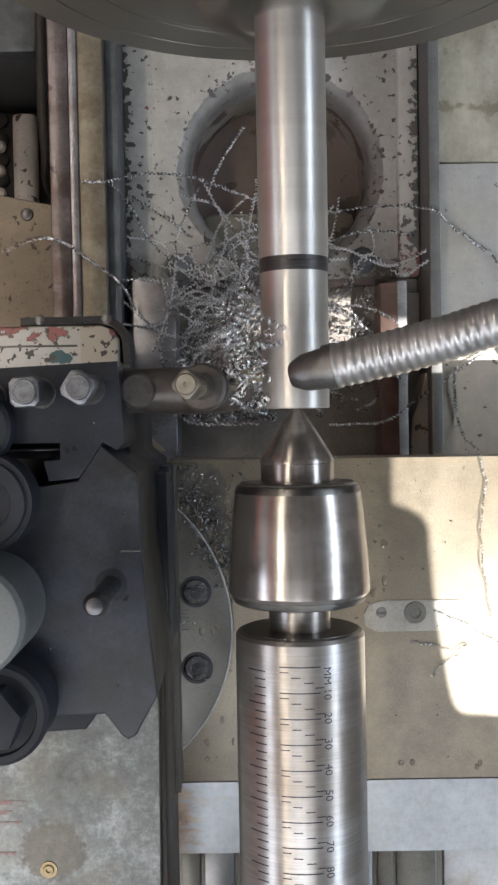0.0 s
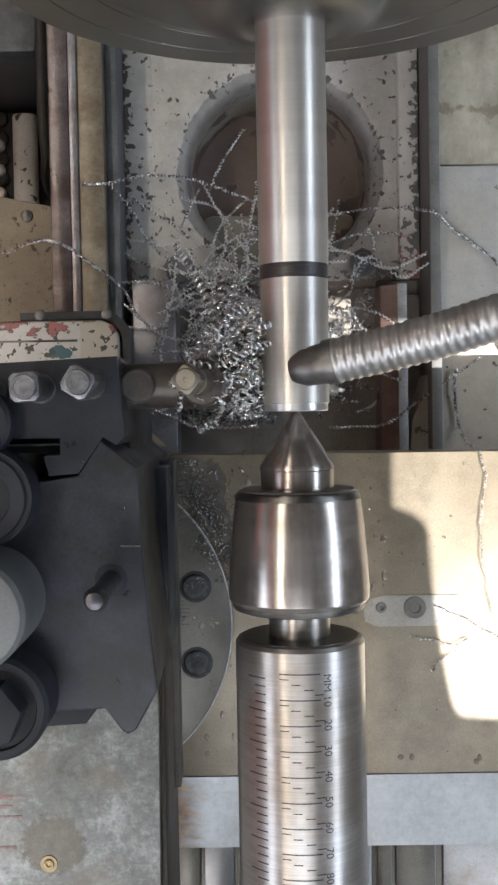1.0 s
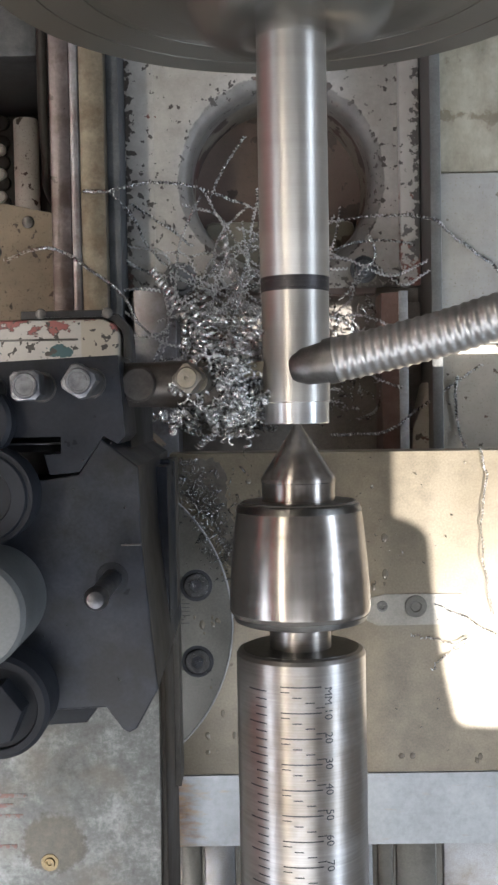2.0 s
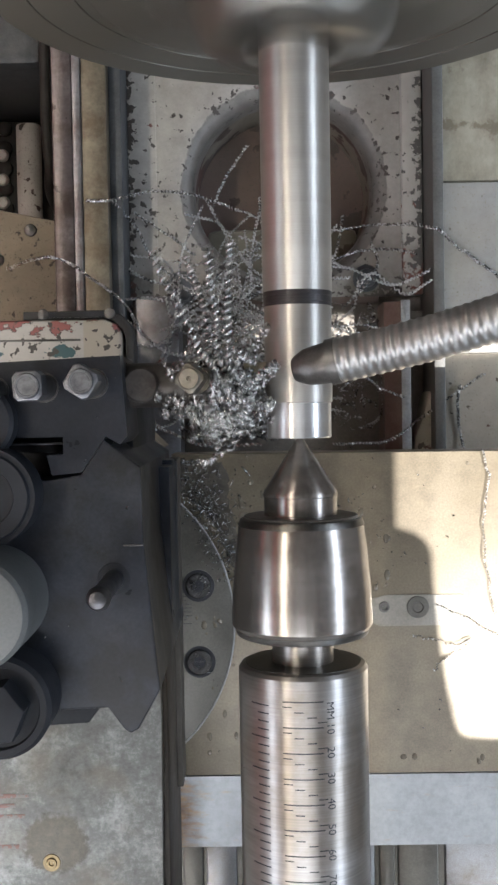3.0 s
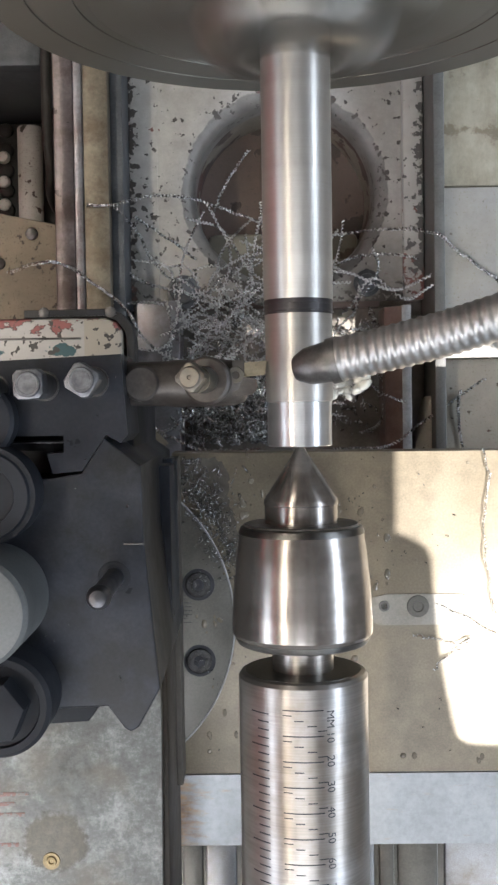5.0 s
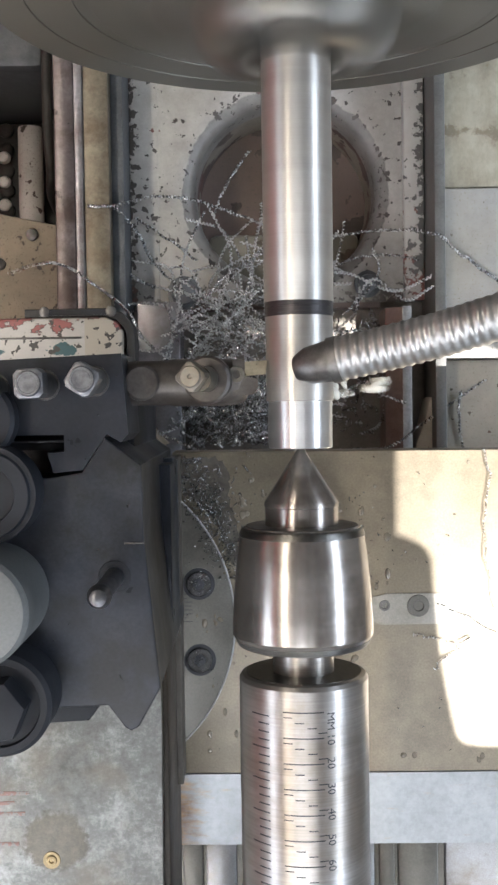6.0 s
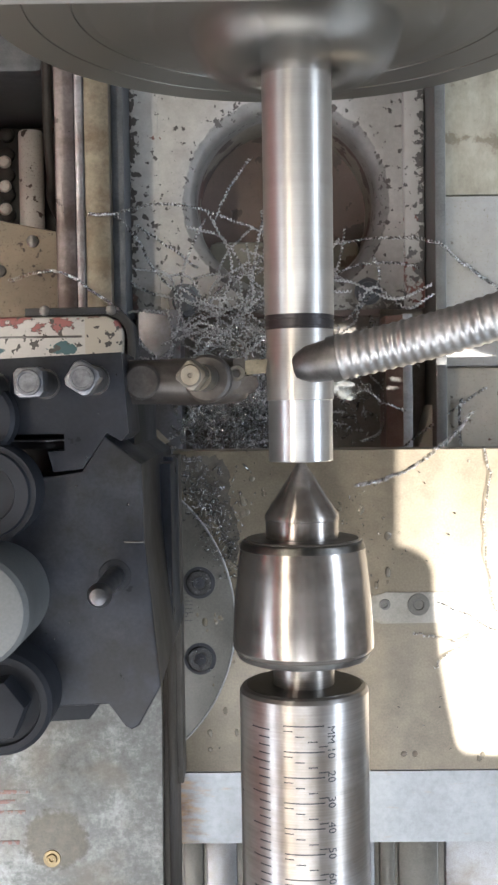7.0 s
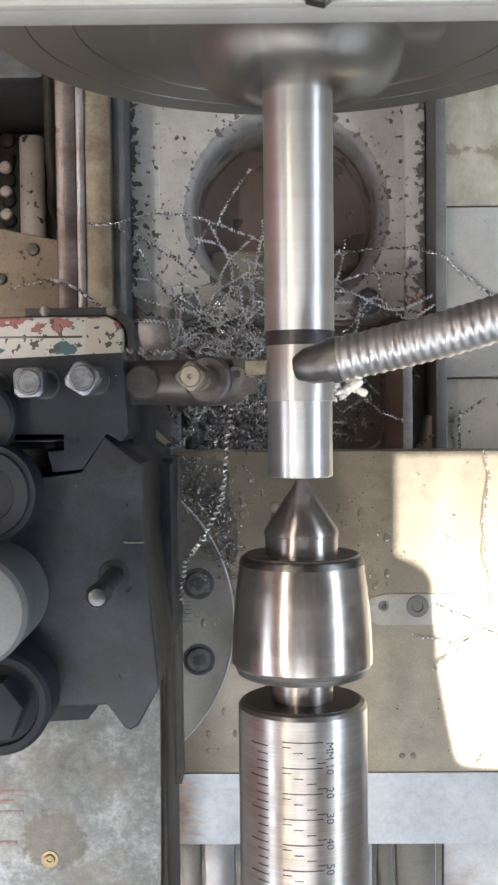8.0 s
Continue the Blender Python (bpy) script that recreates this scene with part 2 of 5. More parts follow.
def web_paint():
    """Old cream paint: sparse chips, flaked along the casting's edge, a greyed rim round the opening."""
    m, nt, p = nodes_of("web_cream_paint")
    x, y, z = axes(nt)
    col = mix(nt, ramp(nt, tex_noise(nt, 16, 6, 0.65), (0.35, 0.0), (0.72, 0.65)), (0.36, 0.338, 0.308), (0.235, 0.215, 0.188))
    col = mix(nt, 0.6, col, ramp(nt, tex_noise(nt, 60, 9, 0.8), (0.3, 0.5), (0.6, 1.0)), "MULTIPLY")
    wav = calc(nt, "MULTIPLY", calc(nt, "SUBTRACT", tex_noise(nt, 42, 6, 0.65), 0.5), 0.009)
    xc, yc = calc(nt, "SUBTRACT", x, 0.006), calc(nt, "SUBTRACT", y, 0.144)
    r = calc(nt, "ADD", calc(nt, "SQRT", calc(nt, "ADD", calc(nt, "MULTIPLY", xc, xc), calc(nt, "MULTIPLY", yc, yc))), wav)
    rim = span(nt, r, 0.0684, 0.0694, 1.0, 0.0)
    col = mix(nt, rim, col, ramp(nt, tex_noise(nt, 48, 7, 0.7), (0.35, (0.115, 0.108, 0.098)), (0.65, (0.18, 0.17, 0.155))))
    flake = tex_noise(nt, 190, 4, 0.55)
    for v, a, c, k in ((x, -0.098, -0.091, 0.15), (y, 0.072, 0.084, 0.13)):
        flake = calc(nt, "ADD", flake, span(nt, v, a, c, k, 0.0))
    crack = calc(nt, "ABSOLUTE", calc(nt, "SUBTRACT", r, 0.0688))
    flake = calc(nt, "ADD", flake, span(nt, crack, 0.0, 0.0030, 0.085, 0.0))
    flake = calc(nt, "ADD", flake, calc(nt, "MULTIPLY", calc(nt, "SUBTRACT", tex_noise(nt, 26, 3, 0.5), 0.5), 0.22))
    mask = ramp(nt, flake, (0.622, 0.0), (0.634, 1.0))
    deep = mix(nt, ramp(nt, tex_noise(nt, 46, 3, 0.5), (0.64, 0.0), (0.67, 1.0)), (0.050, 0.042, 0.036), (0.12, 0.050, 0.040))
    col = mix(nt, mask, col, deep)
    oily = ramp(nt, calc(nt, "ADD", tex_noise(nt, 34, 6, 0.7), span(nt, y, 0.078, 0.11, 0.10, -0.2)), (0.52, 0.0), (0.72, 0.65))
    col = mix(nt, oily, col, (0.13, 0.115, 0.092))
    nt.links.new(col, p.inputs["Base Color"])
    nt.links.new(ramp(nt, tex_noise(nt, 40, 5), (0.3, 0.36), (0.7, 0.6)), p.inputs["Roughness"])
    bump(nt, p, ramp(nt, flake, (0.619, 1.0), (0.634, 0.0)), 0.6, 0.0007)
    return m


M_web = web_paint()


def ledge_paint():
    """Cream paint flaking off to dark iron and red primer, worse towards the gap's end and the outer edge."""
    m, nt, p = nodes_of("worn_ledge_paint")
    x, y, z = axes(nt)
    col = mix(nt, ramp(nt, tex_noise(nt, 30, 6, 0.65), (0.35, 0.0), (0.72, 0.7)), (0.40, 0.38, 0.345), (0.26, 0.24, 0.21))
    flake = calc(nt, "ADD", tex_noise(nt, 210, 5, 0.6), span(nt, y, 0.10, 0.23, 0.07, -0.12))
    flake = calc(nt, "ADD", flake, span(nt, x, 0.090, 0.097, -0.05, 0.13))
    mask = ramp(nt, flake, (0.535, 0.0), (0.55, 1.0))
    under = mix(nt, ramp(nt, calc(nt, "ADD", tex_noise(nt, 40, 4, 0.6), span(nt, y, 0.09, 0.16, 0.06, -0.1)), (0.57, 0.0), (0.61, 1.0)), (0.085, 0.08, 0.072), (0.17, 0.07, 0.052))
    nt.links.new(mix(nt, mask, col, under), p.inputs["Base Color"])
    p.inputs["Roughness"].default_value = 0.5
    bump(nt, p, ramp(nt, flake, (0.53, 1.0), (0.55, 0.0)), 0.6, 0.0007)
    return m


M_ledge = ledge_paint()
M_lining = paint("flaked_opening_lining", (0.21, 0.185, 0.15), (0.085, 0.042, 0.034), (0.06, 0.04, 0.034), 34, 0.50, 0.6)
M_tan = paint("tan_oily_casting", (0.20, 0.182, 0.138), (0.09, 0.07, 0.05), (0.08, 0.05, 0.04), 40, 0.64, 0.45, dirt=(0.13, 0.115, 0.085))


def saddle_paint():
    """Cream over red and teal coats: red flaked along the far edge, teal showing in two torn patches."""
    m, nt, p = nodes_of("patched_cream_paint")
    x, y, z = axes(nt)
    col = mix(nt, ramp(nt, tex_noise(nt, 20, 6, 0.65), (0.35, 0.0), (0.75, 0.5)), (0.36, 0.338, 0.306), (0.23, 0.205, 0.17))
    col = mix(nt, 0.4, col, ramp(nt, tex_noise(nt, 80, 8, 0.75), (0.3, 0.5), (0.6, 1.0)), "MULTIPLY")
    dots = ramp(nt, tex_noise(nt, 230, 3, 0.5), (0.615, 0.0), (0.625, 1.0))
    red = calc(nt, "ADD", tex_noise(nt, 75, 5, 0.6, (1, 1.4, 1)), span(nt, y, 0.042, 0.054, -0.10, 0.075))
    col = mix(nt, span(nt, x, 0.0236, 0.0242, 0.0, 0.6), col, (0.27, 0.225, 0.16))
    col = mix(nt, ramp(nt, red, (0.545, 0.0), (0.555, 1.0)), col, (0.06, 0.035, 0.03))
    col = mix(nt, ramp(nt, red, (0.565, 0.0), (0.575, 1.0)), col, (0.19, 0.06, 0.052))
    wav = tex_noise(nt, 110, 5, 0.65)
    for cx, cy, rx, ry in ((0.011, 0.034, 0.0105, 0.0055), (-0.031, 0.033, 0.009, 0.0045)):
        dx = calc(nt, "DIVIDE", calc(nt, "SUBTRACT", x, cx), rx)
        dy = calc(nt, "DIVIDE", calc(nt, "SUBTRACT", y, cy), ry)
        d = calc(nt, "ADD", calc(nt, "SQRT", calc(nt, "ADD", calc(nt, "MULTIPLY", dx, dx), calc(nt, "MULTIPLY", dy, dy))), calc(nt, "MULTIPLY", wav, 1.6))
        col = mix(nt, ramp(nt, calc(nt, "MULTIPLY", d, 0.5), (0.74, 1.0), (0.76, 0.0)), col, (0.02, 0.062, 0.066))
    col = mix(nt, dots, col, (0.035, 0.03, 0.025))
    nt.links.new(col, p.inputs["Base Color"])
    p.inputs["Roughness"].default_value = 0.45
    bump(nt, p, ramp(nt, red, (0.54, 1.0), (0.57, 0.0)), 0.5, 0.0006)
    return m


M_cream_saddle = saddle_paint()
def ledge_panel(name, coat, low):
    """Oil-yellowed paint with a crusty tide line across it."""
    m, nt, p = nodes_of(name)
    x, y, z = axes(nt)
    col = mix(nt, ramp(nt, tex_noise(nt, 26, 7, 0.72, (1, 0.55, 1)), (0.38, 0.0), (0.62, 0.9)), coat, low)
    col = mix(nt, 0.4, col, ramp(nt, tex_noise(nt, 90, 8, 0.75), (0.3, 0.5), (0.6, 1.0)), "MULTIPLY")
    line = calc(nt, "ADD", y, calc(nt, "MULTIPLY", tex_noise(nt, 45, 6, 0.75), 0.020))
    line = calc(nt, "ABSOLUTE", calc(nt, "SUBTRACT", line, 0.186))
    crust = calc(nt, "ADD", span(nt, line, 0.0, 0.006, 0.3, 0.0), tex_noise(nt, 130, 5, 0.65))
    col = mix(nt, ramp(nt, crust, (0.62, 0.0), (0.76, 0.75)), col, (0.13, 0.10, 0.065))
    nt.links.new(col, p.inputs["Base Color"])
    p.inputs["Roughness"].default_value = 0.5
    bump(nt, p, crust, 0.3, 0.0006)
    return m


M_panel_tan = ledge_panel("oil_tanned_paint", (0.34, 0.313, 0.245), (0.18, 0.16, 0.115))
M_panel = paint("stained_grey_paint", (0.38, 0.375, 0.36), (0.17, 0.15, 0.12), (0.20, 0.175, 0.14), 150, 0.69, 0.55, dirt=(0.28, 0.245, 0.185))
M_apron = paint("oil_yellowed_cream_paint", (0.52, 0.475, 0.40), (0.16, 0.09, 0.07), (0.12, 0.10, 0.08), 120, 0.66, 0.45, dirt=(0.36, 0.32, 0.255))
M_beige = paint("beige_pan_paint", (0.27, 0.22, 0.155), (0.07, 0.055, 0.04), (0.06, 0.045, 0.035), 160, 0.64, 0.5)
M_primer = paint("red_primer_iron", (0.15, 0.105, 0.088), (0.08, 0.062, 0.052), (0.065, 0.048, 0.04), 30, 0.55, 0.6)
M_dirt = metal("oily_bed_floor", (0.17, 0.15, 0.128), (0.31, 0.28, 0.245), 0.36, 0.15, grain=45)
M_brown = metal("oily_brown_iron", (0.04, 0.034, 0.028), (0.075, 0.064, 0.052), 0.55, 0.1, grain=60, spec=0.2)
M_rubber = metal("black_rubber", (0.022, 0.021, 0.02), (0.045, 0.043, 0.041), 0.5, 0.0, spec=0.2)
M_white = paint("white_bar_paint", (0.70, 0.69, 0.66), (0.05, 0.04, 0.035), (0.07, 0.045, 0.04), 70, 0.61)
M_guard = paint("grey_guard_paint", (0.27, 0.258, 0.232), (0.18, 0.17, 0.15), (0.18, 0.17, 0.15), 40, 0.8, 0.5, dirt=(0.23, 0.22, 0.20))
M_wall = paint("shop_wall_plaster", (0.62, 0.61, 0.58), (0.3, 0.3, 0.28), (0.3, 0.3, 0.28), 20, 0.75, 0.8)
M_ceiling = paint("roof_sheet", (0.50, 0.49, 0.47), (0.2, 0.2, 0.19), (0.2, 0.2, 0.19), 20, 0.75, 0.7)
M_floor = paint("shop_concrete", (0.22, 0.21, 0.20), (0.14, 0.13, 0.12), (0.14, 0.13, 0.12), 12, 0.65, 0.8)
M_cabinet = paint("red_cabinet_paint", (0.60, 0.075, 0.06), (0.3, 0.05, 0.04), (0.2, 0.05, 0.04), 20, 0.75, 0.4, dirt=(0.48, 0.07, 0.055))
M_red = paint("red_marker", (0.20, 0.105, 0.09), (0.17, 0.16, 0.15), (0.17, 0.16, 0.15), 420, 0.5)
M_ink = metal("engraving_and_recess_black", (0.02, 0.02, 0.022), (0.04, 0.04, 0.045), 0.5, 0.0, spec=0.2)


def coolant_material():
    m, nt, p = nodes_of("milky_coolant")
    p.inputs["Base Color"].default_value = (0.80, 0.76, 0.66, 1)
    p.inputs["Roughness"].default_value, p.inputs["Transmission Weight"].default_value = 0.15, 0.35
    return m


M_cool = coolant_material()


def bead_material():
    m, nt, p = nodes_of("clear_coolant_bead")
    p.inputs["Base Color"].default_value = (0.26, 0.225, 0.17, 1)
    p.inputs["Roughness"].default_value, p.inputs["Transmission Weight"].default_value, p.inputs["IOR"].default_value = 0.03, 0.5, 1.40
    return m


M_bead = bead_material()
M_tip = metal("coated_carbide", (0.26, 0.225, 0.16), (0.40, 0.355, 0.26), 0.35, 0.8, grain=260)
M_brass = metal("dull_brass", (0.15, 0.112, 0.055), (0.27, 0.205, 0.105), 0.42, 0.6, grain=200, stain=(0.14, 0.105, 0.06))


# ---- mesh helpers ----
def thing(name, loc, label, category, group="", kind=""):
    e = new(name)
    e.empty_display_size = 0.01
    e.location = Vector(loc) * MM
    return tagged(e, label, category, group, kind)


def origin(ob):
    p = Vector((0, 0, 0))
    while ob is not None:
        p += ob.location
        ob = ob.parent
    return p


def finish(name, bm, material, smooth=40):
    bmesh.ops.recalc_face_normals(bm, faces=bm.faces)
    me = bpy.data.meshes.new(name)
    bm.to_mesh(me)
    bm.free()
    me.materials.append(material)
    if smooth:
        me.shade_smooth()
        me.set_sharp_from_angle(angle=radians(smooth))
    return me


def part(name, bm, material, parent, label="", smooth=40):
    """One mesh under a thing; bm holds millimetres in the place's own axes."""
    bmesh.ops.scale(bm, vec=(MM, MM, MM), verts=bm.verts)
    bmesh.ops.translate(bm, vec=-origin(parent), verts=bm.verts)
    ob = new(name, finish(name, bm, material, smooth))
    ob.parent = parent
    return tagged(ob, label)


def solo(name, bm, material, loc, label, category, group="", kind="", smooth=40):
    """A thing of one mesh with its origin at loc (millimetres)."""
    bmesh.ops.scale(bm, vec=(MM, MM, MM), verts=bm.verts)
    bmesh.ops.translate(bm, vec=-Vector(loc) * MM, verts=bm.verts)
    ob = new(name, finish(name, bm, material, smooth))
    ob.location = Vector(loc) * MM
    return tagged(ob, label, category, group, kind)


def box(x0, x1, y0, y1, z0, z1, bevel=0.6, bm=None):
    bm2 = bmesh.new()
    bmesh.ops.create_cube(bm2, size=1)
    for v in bm2.verts:
        v.co = Vector((x0 if v.co.x < 0 else x1, y0 if v.co.y < 0 else y1, z0 if v.co.z < 0 else z1))
    if bevel:
        bmesh.ops.bevel(bm2, geom=bm2.edges[:], offset=bevel, segments=2, affect="EDGES", profile=0.5)
    return join(bm, bm2)


def join(bm, bm2):
    if bm is None:
        return bm2
    me = bpy.data.meshes.new("tmp")
    bm2.to_mesh(me)
    bm2.free()
    bm.from_mesh(me)
    bpy.data.meshes.remove(me)
    return bm


def prism(points, z0, z1, bevel=0.8, bm=None):
    """An upright block over a polygon of (x, y)."""
    bm2 = bmesh.new()
    vs = [bm2.verts.new((x, y, z0)) for x, y in points]
    f = bm2.faces.new(vs)
    top = bmesh.ops.extrude_face_region(bm2, geom=[f])
    for v in top["geom"]:
        if isinstance(v, bmesh.types.BMVert):
            v.co.z = z1
    bmesh.ops.recalc_face_normals(bm2, faces=bm2.faces)
    if bevel:
        es = [e for e in bm2.edges if e.verts[0].co.z == z1 and e.verts[1].co.z == z1]
        bmesh.ops.bevel(bm2, geom=es, offset=bevel, segments=2, affect="EDGES", profile=0.5)
    return join(bm, bm2)


def revolve(profile, p0=(0, 0, 0), axis=(0, 1, 0), seg=64, bm=None, caps=True):
    """A turned body: profile of (distance along the axis, radius)."""
    bm2 = bmesh.new()
    a = Vector(axis).normalized()
    u = a.orthogonal().normalized()
    w = a.cross(u)
    rings = []
    for d, r in profile:
        c = Vector(p0) + a * d
        if r < 1e-6:
            rings.append([bm2.verts.new(c)])
        else:
            rings.append([bm2.verts.new(c + (u * math.cos(2 * math.pi * k / seg) + w * math.sin(2 * math.pi * k / seg)) * r) for k in range(seg)])
    for r0, r1 in zip(rings, rings[1:]):
        for k in range(seg):
            q = [r0[k % len(r0)], r0[(k + 1) % len(r0)], r1[(k + 1) % len(r1)], r1[k % len(r1)]]
            q = list(dict.fromkeys(q))
            if len(q) > 2:
                bm2.faces.new(q)
    for r in (rings[0], rings[-1]):
        if caps and len(r) > 2:
            bm2.faces.new(r)
    return join(bm, bm2)


def smooth_path(points, n):
    """n points along a Catmull-Rom line through the given ones."""
    pts = [Vector(p) for p in points]
    pts = [pts[0] * 2 - pts[1]] + pts + [pts[-1] * 2 - pts[-2]]
    out = []
    k = len(pts) - 3
    for i in range(n):
        s = i / (n - 1) * k
        j = min(int(s), k - 1)
        t = s - j
        a, b, c, d = pts[j:j + 4]
        out.append(0.5 * ((2 * b) + (c - a) * t + (2 * a - 5 * b + 4 * c - d) * t * t + (3 * b - a - 3 * c + d) * t ** 3))
    return out


def sweep(path, radius, sides=10, bm=None):
    """A tube along a path; radius is a number or a function of 0..1."""
    bm2 = bmesh.new()
    n = len(path)
    prev = None
    rings = []
    for i, p in enumerate(path):
        tan = (path[min(i + 1, n - 1)] - path[max(i - 1, 0)]).normalized()
        u = tan.orthogonal().normalized() if prev is None else (prev - tan * prev.dot(tan)).normalized()
        prev = u
        w = tan.cross(u)
        r = radius(i / (n - 1)) if callable(radius) else radius
        rings.append([bm2.verts.new(p + (u * math.cos(2 * math.pi * k / sides) + w * math.sin(2 * math.pi * k / sides)) * r) for k in range(sides)])
    for r0, r1 in zip(rings, rings[1:]):
        for k in range(sides):
            bm2.faces.new((r0[k], r0[(k + 1) % sides], r1[(k + 1) % sides], r1[k]))
    bm2.faces.new(rings[0])
    bm2.faces.new(rings[-1])
    return join(bm, bm2)


# ---- the unseen workshop around the machine ----
def workshop():
    bm = box(-2000, 1900, -3000, 3000, -1160, -1060, 0)
    solo("floor", bm, M_floor, (0, 0, -1060), "grey concrete workshop floor", "floor", kind="structure")
    # unseen ceiling, added and cut so the sun's patch on the carriage gets its outline
    k = Vector((SUN_DIR.x / SUN_DIR.z, SUN_DIR.y / SUN_DIR.z)) * 1635
    hole = [(57.5, -14), (57.4, -68.2), (66, -71), (73, -75.5), (76.6, -82), (77.6, -98), (80.6, -130), (84, -152), (88.2, -173), (90, -179), (94.5, -182), (112, -183), (330, -186), (330, -60), (203, -21), (181, -14)]
    bm = bmesh.new()
    for z in (1500, 1530):   # both faces are cut along the sun's slant
        lean = (z + 135) / 1635
        edges = []
        for ring in ([(-2100, -3100), (2000, -3100), (2000, 3100), (-2100, 3100)], [(x + k.x * lean, y + k.y * lean) for x, y in hole]):
            vs = [bm.verts.new((x, y, z)) for x, y in ring]
            edges += [bm.edges.new((a, b)) for a, b in zip(vs, vs[1:] + vs[:1])]
        bmesh.ops.triangle_fill(bm, use_beauty=True, edges=edges)
    bm.verts.ensure_lookup_table()
    n = 4 + len(hole)
    for i in range(len(hole)):
        p, q = 4 + i, 4 + (i + 1) % len(hole)
        bm.faces.new((bm.verts[p], bm.verts[q], bm.verts[n + q], bm.verts[n + p]))
    solo("ceiling", bm, M_ceiling, (0, 0, 1500), "unseen grey ceiling, cut to shape the sun patch", "ceiling", kind="structure", smooth=0)
    for name, x, lo, hi, y0, y1 in (("wall_east", 1900, 930, 1350, -2990, 1400), ("wall_west", -2000, 860, 1400, -2210, -290)):
        s = 1 if x > 0 else -1
        a, b = sorted((x, x + 120 * s))
        bm = box(a, b, -3000, 3000, -1060, lo, 0)
        box(a, b, -3000, 3000, hi, 1500, 0, bm)
        box(a, b, -3000, y0, lo, hi, 0, bm)
        box(a, b, y1, 3000, lo, hi, 0, bm)
        solo(name, bm, M_wall, (x, 0, -1060), "plastered workshop wall with a long window band", "wall", kind="structure")
    for name, y in (("wall_north", 3000), ("wall_south", -3000)):
        a, b = sorted((y, y + (120 if y > 0 else -120)))
        solo(name, box(-2120, 2020, a, b, -1060, 1500, 0), M_wall, (0, y, -1060), "plain plastered workshop wall", "wall", kind="structure")
    # Unseen red rail, added for the red mirrored in hose and bar.
    solo("unseen_red_rail", box(-1620, -1450, -3000, 3000, 1180, 1499, 4), M_cabinet, (-1535, 0, 1500), "unseen red rail added so hose and bar mirror red", "crane rail", kind="structure")
    # Unseen light and dark beams, added to streak the reflections in the steel.
    for x in (-420, 150, 620, 1300):
        solo("streak_beam", box(x - 70, x + 70, -3000, 3000, 1360, 1499, 4), M_floor if x in (-420, 620) else M_guard, (x, 0, 1500), "unseen beam added to streak the steel's reflections", "beam", "roof beams", "structure")
    # Unseen red cabinet, added so the steel mirrors red from the left.
    cab = thing("unseen_red_cabinet", (-1250, 150, -1060), "unseen red cabinet added for red reflections in the steel", "tool cabinet")
    part("body", box(-1500, -1010, -500, 800, -1060, 330, 12), M_cabinet, cab)
    for k in range(5):
        z = -990 + 255 * k
        d = part("drawer", box(-1009.5, -996, -470, 770, z, z + 240, 4), M_cabinet, cab)
        part("handle", box(-996, -982, -120, 420, z + 190, z + 205, 4), M_way, d, "steel drawer handle")
    lamp = thing("strip_lamp", (-870, 100, 1500), "long white strip lamp hanging from the ceiling", "strip lamp")
    part("tray", box(-940, -800, -1450, 1650, 1400, 1440, 6), M_guard, lamp)
    for y in (-1200, 1400):
        part("hanger", revolve([(0, 6), (60, 6)], (-870, y, 1440), (0, 0, 1), 12), M_guard, lamp)


workshop()


